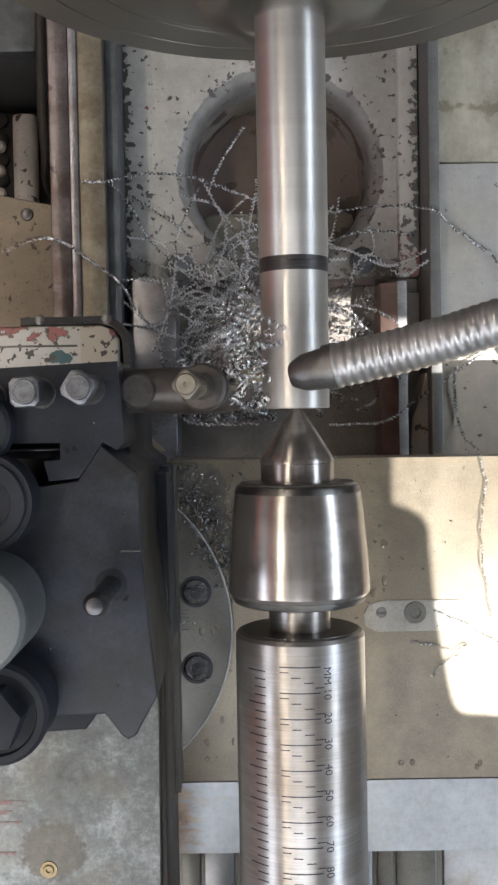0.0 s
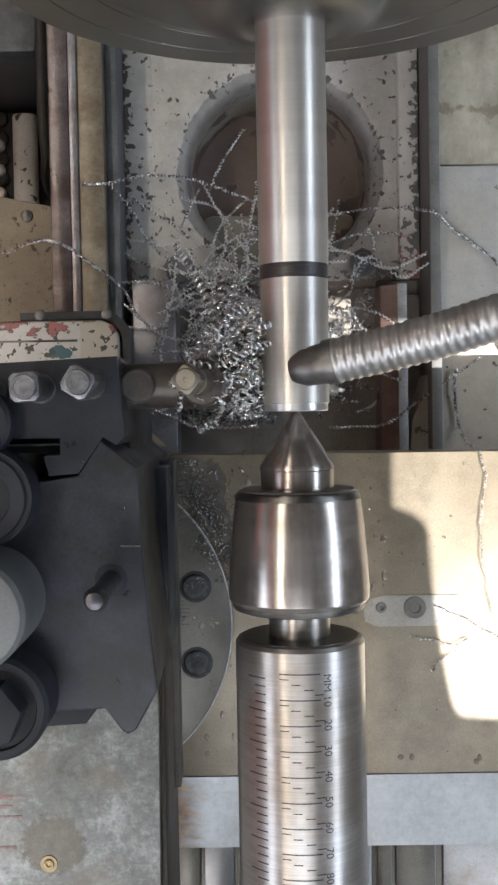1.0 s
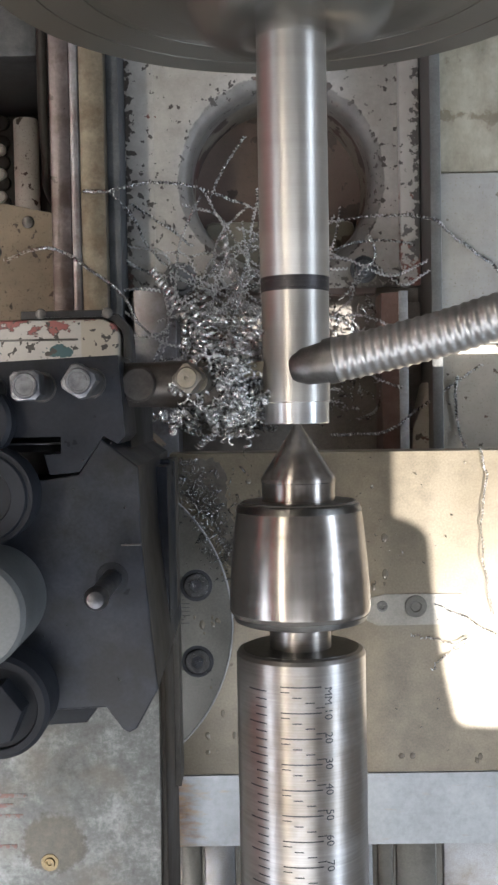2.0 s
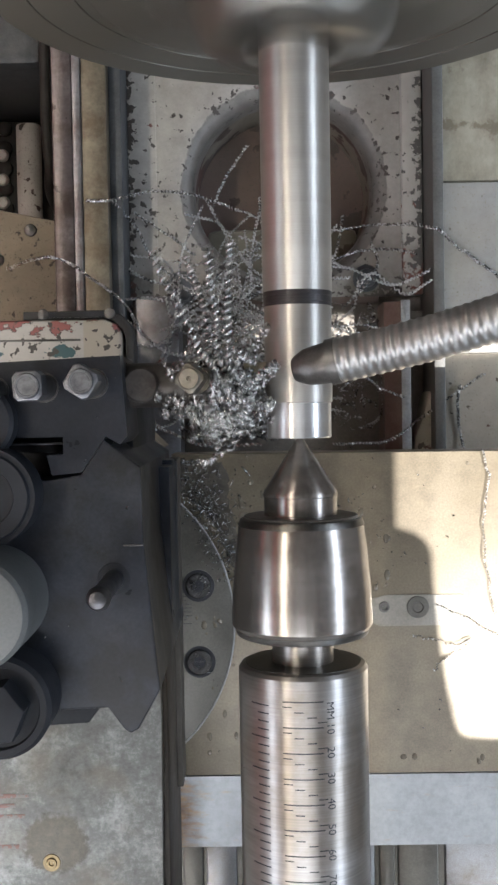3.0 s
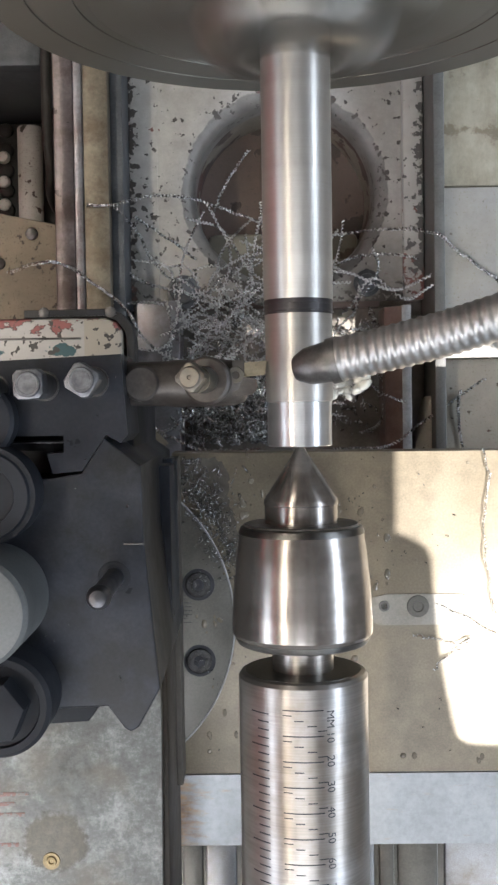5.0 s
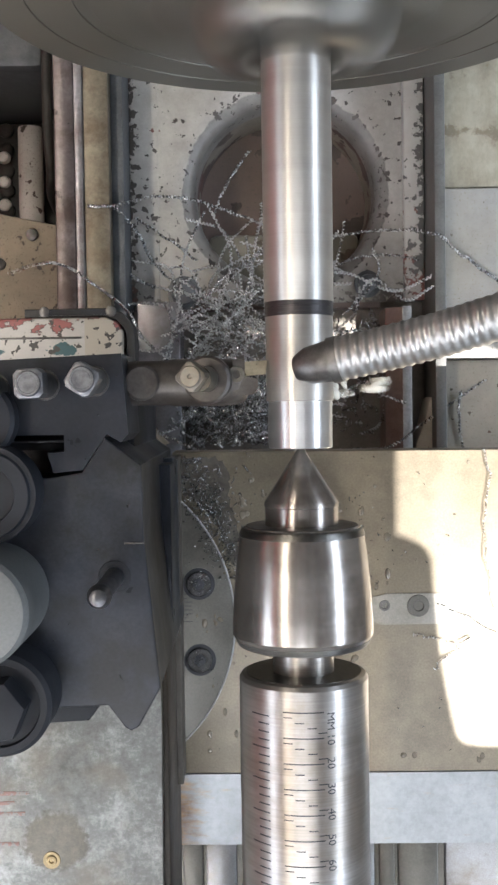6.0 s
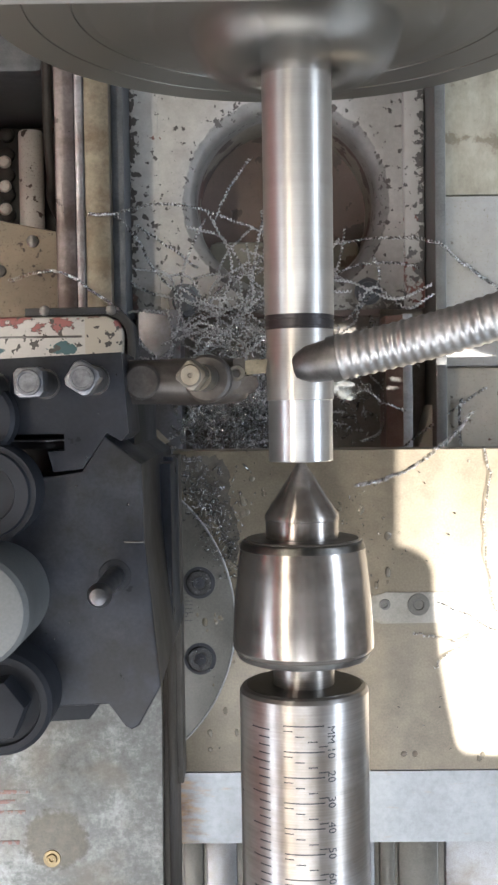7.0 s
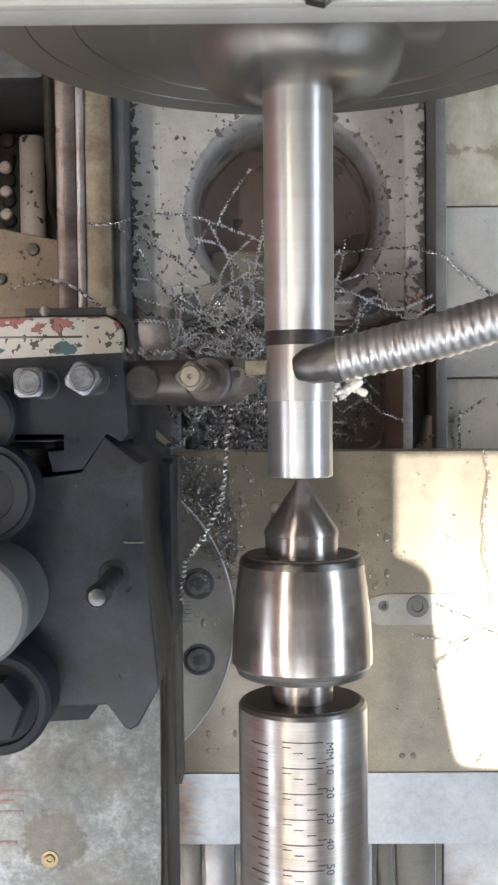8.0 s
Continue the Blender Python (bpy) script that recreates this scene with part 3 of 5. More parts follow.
# ---- lathe bed ----
def bed():
    b = thing("lathe_bed", (0, 0, -760), "cast-iron lathe bed with ground ways and a gap before the chuck", "lathe bed")
    part("front_way", box(-140, -127.4, -900, 420, -300, -235.4, 1.0), M_front_way, b, "brown oiled front way")
    part("front_way_edge", box(-127.3, -122, -900, 420, -300, -235, 0.8), M_way, b)
    part("oiled_way", box(-121.9, -106, -900, 420, -300, -237, 1.0), M_way_oil, b, "oil-browned steel way")
    part("front_way_side", box(-105.9, -98, -900, 420, -420, -247, 0.8), M_way_dark, b)
    part("rear_way", box(98.5, 105.5, -900, 420, -420, -243, 0.8), M_grey, b)
    part("front_inner_way", box(-92, -64.4, -900, 69.5, -420, -254, 1.0), M_way, b)
    bm = prism([(69, -262), (79, -254), (85, -254), (85, -420), (69, -420)], -900, 64, 0)
    for v in bm.verts:
        v.co = Vector((v.co.x, v.co.z, v.co.y))
    part("rear_inner_way", bm, M_rust, b, "rust-browned flank of the rear tailstock way")
    part("rear_way_top", box(79, 85, -900, 64.5, -254.5, -253.2, 0.3), M_flat, b)
    # cast web with the round opening, as a ring of quads
    bm = bmesh.new()
    cx, cy, seg = 6, 144, 96
    outer, rings = [], []
    for k in range(seg):
        a = 2 * math.pi * k / seg
        c, s = math.cos(a), math.sin(a)
        f = min(((92.5 if c > 0 else 103.5) / abs(c)) if c else 1e9, ((256 if s > 0 else 74) / abs(s)) if s else 1e9)
        outer.append((cx + c * f, cy + s * f))
    lev = [(None, -281), (78, -281), (73, -281.5), (69, -282.7), (65, -284.6), (62, -287.5), (60.6, -294), (60.4, -310)]
    for r, z in lev:
        ring = []
        for k in range(seg):
            a = 2 * math.pi * k / seg
            x, y = outer[k] if r is None else (cx + r * math.cos(a), cy + r * math.sin(a))
            ring.append(bm.verts.new((x, y, z)))
        rings.append(ring)
    for r0, r1 in zip(rings, rings[1:]):
        for k in range(seg):
            bm.faces.new((r0[k], r0[(k + 1) % seg], r1[(k + 1) % seg], r1[k]))
    part("gap_web", bm, M_web, b, "cream painted web, flaked, round opening", 60)
    part("opening_lining", revolve([(0, 61.2), (39, 60)], (6, 144, -308), (0, 0, -1), 64, caps=False), M_lining, b)
    part("opening_floor", revolve([(0, 61), (0, 0)], (6, 144, -346), (0, 0, -1), 48, caps=False), M_primer, b)
    for x, y, r in ((-63, 78, 8.5), (60, 82, 6.5)):
        part("web_plug", revolve([(-3, r + 3), (1.5, r + 2.4), (2, r), (5, r * 0.9), (6, r * 0.5), (6, 0)], (x, y, -281), (0, 0, 1), 36), M_way_dark, b, "dark blue-grey steel plug")
    part("web_flange", box(-97.9, -79, 72.2, 400, -284, -280.4, 0.4), M_web, b, "cream web flange flaked along its edge")
    part("web_ledge", box(84, 98, 70, 400, -284, -276, 2), M_ledge, b, "brown-worn painted ledge")
    part("bed_floor", box(-98, 98.5, -900, 71, -360, -294, 0), M_dirt, b)
    part("web_front_face", box(-64, 68.8, 66, 72, -360, -284, 1), M_primer, b)
    for y0, y1 in ((30, 139.7), (140.3, 420)):
        part("rear_ledge", box(105.6, 330, y0, y1, -300, -255, 1.4), M_panel_tan if y0 > 135 else M_panel, b, "oil-stained grey painted rear ledge")
    part("slot_floor", box(85.2, 98.2, -900, 60, -320, -284, 0.5), M_dirt, b)
    part("opening_ledge", box(-48, 60, 86, 124, -420, -326, 6), M_tan, b, "tan oily ledge inside the round opening")
    part("rear_apron", box(105.6, 330, -900, 29.8, -300, -262, 2), M_apron, b, "greyed cream painted rear casting")
    bm = prism([(85.2, -60), (105, -60), (105, 12), (97, 4), (93, -12), (88, -24)], -300, -258, 2)
    part("rear_ramp", bm, M_apron, b)
    part("front_pan", prism([(-800, -900), (-140.2, -900), (-140.2, 131), (-225, 149), (-800, 150)], -380, -340, 2), M_beige, b, "beige painted pan with cross-head screws")
    for x, y in ((-176, 128), (-200, 107)):
        part("pan_screw", revolve([(0, 4.5), (2, 4.2), (2.6, 2.5), (2.6, 0)], (x, y, -340), (0, 0, 1), 20), M_nozzle, b)
    part("bed_foot", box(-150, 330, -850, 420, -1060, -425, 4), M_cream, b)
    return b


bed()


def behind_the_bed():
    bm = box(-620, -141, 120, 305, -720, -700, 2)
    for i in range(8):
        for j in range(4):
            revolve([(0, 8), (5, 7.6), (7, 5), (7, 0)], (-274 - 26 * j, 150 + i * 21, -700), (0, 0, 1), 14, bm)
    solo("studded_mat", bm, M_rubber, (-400, 300, -720), "black studded rubber mat below the bed", "rubber mat")
    solo("mat_stand", box(-620, -141, 120, 460, -1060, -721, 2), M_dirt, (-400, 300, -1060), "dark steel stand under the rubber mat", "stand")
    solo("dark_panel", box(-620, -200, 306, 560, -720, -520, 8), M_way_dark, (-400, 400, -720), "dark grey panel standing below the bed", "cover")
    bm = revolve([(0, 12.4), (2, 13), (124, 13), (126, 12)], (-246.4, 171, -687), (0, 1, 0), 28)
    solo("painted_bar", bm, M_white, (-246.4, 192, -700), "white painted bar with flaked dark spots", "bar")
    path = smooth_path([(-192, 430, -500), (-194, 340, -505), (-195, 250, -510), (-193, 215, -512), (-196, 190, -540), (-197, 175, -690)], 50)
    solo("black_cable", sweep(path, 4.5, 12), M_rubber, (-203, 340, -500), "black rubber cable hanging beside the bed", "cable")
    for i, y in enumerate((192, 218, 242, 268)):
        bm = revolve([(-2, 5), (5, 7), (9, 5), (10, 0)], (-276, y, -699), (0, 0, 1), 20)
        solo("pale_cap", bm, M_white, (-276, y, -700), "pale round plastic cap on the rubber mat", "cap", "caps on the mat")


behind_the_bed()


# ---- chuck, workpiece and tailstock ----
def chuck():
    c = thing("lathe_chuck", (0, 163.5, 0), "spinning three-jaw steel lathe chuck with stepped jaws", "chuck")
    prof = [(0, 20), (0, 87.8), (0.7, 88.0), (0.7, 88.5), (0, 88.7), (0, 106.9), (0.7, 107.1), (0.7, 107.6), (0, 107.8), (0, 124), (1, 125), (70, 125), (70, 20)]
    part("body", revolve(prof, (0, 163.5, 0), (0, 1, 0), 128), M_chuck, c, smooth=30)
    for k in range(3):
        # jaw profile: radius and height over the chuck face, tapered to the bar at its tip
        side = [(14.1, 0), (14.1, 25.5), (15, 26.5), (24, 26.5), (30, 24.5), (35, 20), (38, 14), (39.5, 8), (39.5, 5.5), (57, 5), (57, 1.5), (82, 1.2), (82, 0)]
        bm = bmesh.new()
        rows = [[bm.verts.new((h * min(17.5, 15.0 + (r - 14) * 0.4), 163.5 - up, r)) for r, up in side] for h in (-1, 1)]
        for p in range(len(side)):
            q = (p + 1) % len(side)
            bm.faces.new((rows[0][p], rows[0][q], rows[1][q], rows[1][p]))
        for ring in rows:
            bm.faces.new(ring)
        bmesh.ops.recalc_face_normals(bm, faces=bm.faces)
        bmesh.ops.bevel(bm, geom=[e for e in bm.edges if e.calc_face_angle(0) > 0.9], offset=1.2, segments=2, affect="EDGES", profile=0.5)
        bmesh.ops.rotate(bm, cent=(0, 0, 0), matrix=Matrix.Rotation(radians(120 * k), 3, "Y"), verts=bm.verts)
        part("jaw", bm, M_jaw, c)
    part("spindle_nose", revolve([(70, 70), (110, 70), (110, 20)], (0, 163.5, 0), (0, 1, 0), 64), M_chuck, c)
    return c


CHUCK = chuck()


def workpiece():
    w = thing("workpiece_shaft", (0, 60, 0), "bright round steel bar being turned between chuck and centre", "steel shaft")
    part("stock", revolve([(43, 13.9), (43.2, 14), (150, 14), (150, 0)], (0, 0, 0), (0, 1, 0), 96), M_work, w)
    ring = [(37.2, 12), (37.2, 13.74), (38.0, 13.8), (38.1, 13.68), (38.5, 13.68), (38.6, 13.8), (40.9, 13.82), (41.0, 13.7), (41.3, 13.7), (41.4, 13.84), (43.0, 13.86)]
    part("grooved_band", revolve(ring, (0, 0, 0), (0, 1, 0), 96), M_groove, w, "dark grooved band round the bar")
    part("turned_end", revolve([(-15.5, 0), (-15.5, 12.6), (-15.1, 13.0), (37.2, 13.0), (37.3, 0)], (0, 0, 0), (0, 1, 0), 96), M_fresh, w, "freshly turned bright end")
    return w


WORK = workpiece()


def raw_skin():
    """The length of bar ahead of the cut; its edge keeps step with the cutting tip."""
    bm = revolve([(1.3, 13.02), (1.5, 13.55), (20, 13.62), (20.3, 13.5), (28, 13.6), (56, 13.6), (56, 13.0)], (0, 0, 0), (0, 1, 0), 96)
    return part("uncut_surface", bm, M_work, WORK, "uncut outer surface ahead of the tool")


SKIN = raw_skin()


def tailstock():
    c = thing("live_centre", (0, -60, 0), "steel live centre holding the end of the bar", "live centre")
    part("point", revolve([(-15.2, 0), (-16, 1.5), (-37, 14.9), (-38, 15.1), (-39, 15.1), (-39.3, 14.8), (-48, 14.8)], (0, 0, 0), (0, 1, 0), 96), M_centre, c)
    body = [(-46.8, 15), (-46.8, 23.2), (-48.3, 24.6), (-50, 25.2), (-60, 26.6), (-75, 28), (-88, 28.7), (-90.5, 28.6), (-93.3, 26.8), (-94.6, 26.2), (-95.2, 24.4), (-95.2, 12)]
    part("housing", revolve(body, (0, 0, 0), (0, 1, 0), 128), M_centre, c, "barrel-shaped ground steel housing", smooth=25)
    part("front_ring", revolve([(-46.6, 15), (-46.6, 22.6), (-48.0, 24.6), (-49.6, 25.35), (-50.6, 25.5), (-50.6, 24)], (0, 0, 0), (0, 1, 0), 128), M_dark_end, c, "dark oily front ring", smooth=25)
    # Overlay ring paints the dark reflection on the rear chamfer.
    part("rear_chamfer_darkening", revolve([(-92.4, 27.0), (-92.5, 27.5), (-93.4, 27.1), (-94.7, 26.4), (-95.4, 24.6), (-95.4, 12.4)], (0, 0, 0), (0, 1, 0), 128), M_dark_end, c, "rear chamfer overlay, coloured dark for its reflection", smooth=25)
    part("shank", revolve([(-90, 12.4), (-112, 12.4)], (0, 0, 0), (0, 1, 0), 64), M_ground, c)
    t = thing("tailstock_quill", (0, -200, 0), "ground steel tailstock quill engraved with a millimetre scale", "quill")
    quill = [(-106.3, 12.6), (-106.3, 23.8), (-106.9, 25.2), (-108.4, 26.2), (-420, 26.2), (-420, 0)]
    part("barrel", revolve(quill, (0, 0, 0), (0, 1, 0), 128), M_ground, t, smooth=25)
    part("end_face", revolve([(-106.1, 12.6), (-106.1, 23.4), (-106.3, 23.4)], (0, 0, 0), (0, 1, 0), 96), M_dark_end, t, "dark front face")
    def mark(y, a0, a1, w):
        bm = bmesh.new()
        arc_mark(bm, y, a0, a1, w)
        part("scale_mark", bm, M_ink, t, "", 0)
    for k in range(13):
        y = -116.3 - 10 * k
        mark(y, -21, 14, 0.25)
        for j, a in enumerate((-21, -11, 0, 9)):
            mark(y - 2 * (j + 1), a, a + 8, 0.22)
    for k in range(36):
        mark(-118.5 - 3.175 * k, -46 if k % 4 else -54, -34, 0.27)
    for text, y in [("MM", -120), ("10", -127)] + [(str(n), -116.3 - n) for n in range(20, 130, 10)]:
        engraved(text, y, 20, t)
    h = thing("tailstock", (0, -330, -254), "cast tailstock body clamped on the inner ways", "tailstock")
    part("casting", revolve([(0, 34), (6, 44), (60, 52), (260, 52), (260, 20)], (0, -300, 0), (0, -1, 0), 64), M_cream_saddle, h)
    part("column", box(-60, 60, -560, -330, -190, -30, 8), M_cream_saddle, h)
    part("sole", box(-95, 97, -570, -310, -253, -190, 4), M_way, h)


def arc_mark(bm, y, a0, a1, w):
    n = max(2, int(abs(a1 - a0) / 4) + 1)
    prev = None
    for k in range(n + 1):
        a = radians(a0 + (a1 - a0) * k / n)
        r = 26.26
        q = [bm.verts.new((r * math.sin(a), y + d, r * math.cos(a))) for d in (-w, w)]
        if prev:
            bm.faces.new((prev[0], q[0], q[1], prev[1]))
        prev = q


def engraved(text, y, ang, parent):
    cu = bpy.data.curves.new("number", "FONT")
    cu.body, cu.size, cu.align_x, cu.align_y, cu.extrude = text, 4.6, "CENTER", "CENTER", 0.02
    cu.resolution_u = 3
    ob = bpy.data.objects.new("number", cu)
    me = bpy.data.meshes.new_from_object(ob)
    bpy.data.objects.remove(ob)
    bm = bmesh.new()
    bm.from_mesh(me)
    for v in bm.verts:
        s, up = v.co.x, v.co.y   # letters run along -y, their tops towards +x
        a = radians(ang) + up / 26.2
        r = 26.22 + v.co.z
        v.co = Vector((r * math.sin(a), y - s, r * math.cos(a)))
    part("number", bm, M_ink, parent, "", 0)


tailstock()


def headstock():
    g = thing("chuck_guard", (-20, 150, 130), "grey painted sheet chuck guard with a fixing bolt", "chuck guard")
    part("sheet", box(-190, 190, 118.2, 330, 142, 146, 1.2), M_guard, g)
    part("lip", box(-190, 190, 118.6, 121.5, 130, 141.9, 1.0), M_guard, g)
    part("bolt", revolve([(0, 5), (4, 5), (4.6, 4.4), (4.6, 0)], (-1.3, 121.5, 146), (0, 0, 1), 6), M_dark_end, g)
    h = thing("headstock", (0, 420, -254), "painted cast headstock carrying the spindle", "headstock")
    part("casting", box(-180, 200, 273, 700, -254, 220, 12), M_cream, h)


headstock()


# ---- carriage: everything below rides along the bed ----
RIDERS, CROSS = [], []


def saddle():
    s = thing("carriage_saddle", (-140, 0, -235), "flaked cream and red painted lathe carriage saddle", "carriage")
    bm = prism([(-230, -60), (-96, -60), (-94, 26), (-94, 44), (-97, 50), (-104, 53), (-230, 53)], -234, -190, 3)
    part("wing", bm, M_cream_saddle, s)
    part("wing_seam", box(-230, -118, 40.4, 41.6, -190.6, -189.6, 0.2), M_dark_end, s)
    out, thick = [(-152, 58.2), (-104, 58.6), (-94.5, 55.6), (-88.5, 48.5), (-87.2, 40), (-87.2, 0)], [(-91.8, 0), (-91.8, 40), (-93, 46), (-98, 51.6), (-105, 53.6), (-152, 53.4)]
    part("way_wiper", prism(out + thick, -214, -194.5, 0.5), M_rubber, s, "black rubber way wiper")
    part("wiper_plate", prism([(-143, 57.4), (-100, 57.8), (-97, 55.0), (-103, 54.3), (-143, 54.2)], -194.4, -193.2, 0.3), M_black, s, "dark steel wiper clamp plate")
    for x in (-140, -101):
        part("wiper_screw", revolve([(0, 3.2), (0.5, 3.1), (0.8, 2.4), (0.8, 0)], (x, 56.5, -193.4), (0, 0, 1), 20), M_nozzle, s)
    part("rear_wing", box(86, 260, -230, -40, -262, -200, 3), M_cream, s)
    part("bridge", box(-96, 86, -200, -30, -215, -165, 2), M_dark_end, s)
    part("apron_top", box(-96, 300, -330, -241, -240, -193, 3), M_disc, s)
    for x0, x1, m in ((-64, -52, M_disc), (-50, -32, M_strip), (28, 50, M_strip), (53, 62, M_disc), (64, 88, M_disc), (92, 260, M_strip)):
        part("apron_rib", box(x0, x1, -330, -240.6, -204.8, -190, 1.5), m, s)
    part("gusset", prism([(-89, -2), (-69, -22), (-89, -23)], -210, -172, 0.6), M_beige, s)
    RIDERS.append(s)
    c = thing("cross_slide", (20, -120, -165), "oil-stained ground steel cross slide plate", "cross slide")
    bm = prism([(-62, -24.6), (250, -26.2), (250, -199.8), (-66.5, -198.4)], -163, -135, 0.8)
    part("plate", bm, M_plate, c)
    bm = prism([(-67, -199), (250, -200.5), (250, -239.8), (-67.5, -237.6)], -163, -135.6, 0.8)
    part("end_strip", bm, M_end_strip, c, "bright polished end strip")
    rim = [(-57, -27), (-48, -28), (-38, -28), (-32, -36), (-32, -50), (-28, -64), (-28, -82), (-32, -84), (-38, -66), (-46, -54), (-57, -46), (-58, -36), (-57, -27)]
    film = [(p.x + 0.7 * math.sin(i * 2.2), p.y + 0.9 * math.sin(i * 1.7)) for i, p in enumerate(smooth_path([(x, y, 0) for x, y in rim], 80)[:-1])]
    part("oil_film", prism(film, -135, -134.75, 0), M_oil, c, "dark wet oil film")
    part("slide_gib", box(-62.5, -57.4, -196, -26, -134.8, -112, 0.6), M_brown, c, "brown oily gib strip")
    part("gib_stop", box(-70, -58, -32, -25, -100, -84, 0.6), M_black, c)
    for k in range(12):
        part("degree_line", box(-57.2, -52.5 - 3 * (k % 5 == 0), -92 - 2.1 * k, -91.7 - 2.1 * k, -131.45, -131.3, 0), M_ink, c)
    bm = bmesh.new()
    seg = [(-118.6 + 88.9 * math.cos(a), -115.0 + 88.9 * math.sin(a)) for a in np.linspace(-0.895, 0.895, 40)]
    bm = prism(seg, -134.9, -131.5, 0.5, bm)
    part("swivel_base", bm, M_disc, c, "round graduated swivel base of the tool slide")
    # Flat black discs and hexagons paint the shade of recess and socket.
    for y in (-94.8, -135.7):
        part("recess_shade", revolve([(0, 8.6), (0.25, 8.5), (0.25, 0)], (-48.8, y, -131.5), (0, 0, 1), 40), M_ink, c)
        scr = part("cap_screw", revolve([(0.2, 6.8), (0.9, 6.8), (1.5, 6.2), (1.5, 3.9), (1.2, 3.7), (1.2, 0)], (-48.8, y, -131.5), (0, 0, 1), 40), M_wet, c, "oily socket-head cap screw")
        part("socket_shade", prism([(-48.8 + 3.4 * math.cos(radians(20 + 60 * k)), y + 3.4 * math.sin(radians(20 + 60 * k))) for k in range(6)], -130.4, -130.15, 0), M_ink, scr)
    # Bright strip paints in the light caught by the swivel base's chamfer.
    rim = [Vector((-118.6 + 88.7 * math.cos(a), -115.0 + 88.7 * math.sin(a), -131.7)) for a in np.linspace(-0.88, 0.88, 60)]
    part("swivel_highlight", sweep(rim, 0.55, 8), M_flat, c, "edge strip coloured bright as a highlight")
    pad = [(52 + 0, -102), (90, -102.5)] + [(90 + 8.2 * math.sin(a), -110.6 + 8.2 * math.cos(a)) for a in np.linspace(0.2, 2.9, 12)] + [(90, -118.8), (48, -118.8), (42, -116), (41, -110), (44, -104)]
    part("oil_cover", prism(pad, -134.9, -134.3, 0.25), M_cover, c, "flush oval oil cover plate")
    part("cover_screw", revolve([(0, 6), (0.8, 5.8), (0.8, 3), (0.2, 2.6), (0.2, 0)], (68.6, -108.8, -134.4), (0, 0, 1), 28), M_disc, c)
    part("oil_hole", revolve([(0, 3), (0.7, 2.8), (0.7, 1.6), (0.1, 1.5), (0.1, 0)], (50.5, -108.5, -134.4), (0, 0, 1), 24), M_dark_end, c)
    CROSS.append(c)
    # coolant beads standing on the oiled plate
    random.seed(77)
    bm = bmesh.new()
    spots = [(46, -44), (50, -62), (42, -80), (38, -58), (46, -98), (52, -96), (-14, -48), (-20, -40), (-25, -52), (-8, -60), (96, -32), (60, -190), (66, -190), (100, -192), (-42, -150), (-36, -165), (-44, -178), (-50, -112), (-46, -116), (-40, -60)]
    for x, y in spots + [(random.uniform(-50, 54), random.uniform(-190, -30)) for _ in range(22)]:
        z = -131.5 if (x + 118.6) ** 2 + (y + 115) ** 2 < 7900 else -135
        for j in range(random.choice((1, 1, 2, 3))):
            r = random.uniform(0.5, 1.9)
            m = Matrix.Translation((x + random.gauss(0, 1.6) * j, y + random.gauss(0, 2.0) * j, z)) @ Matrix.Diagonal((random.uniform(0.7, 1.2), random.uniform(0.8, 1.7), 0.26, 1))
            bmesh.ops.create_icosphere(bm, subdivisions=2, radius=r, matrix=m)
    CROSS.append(solo("coolant_beads", bm, M_bead, (20, -110, -135), "clear wet coolant beads standing on the cross slide", "coolant", kind="stuff", smooth=80))


saddle()


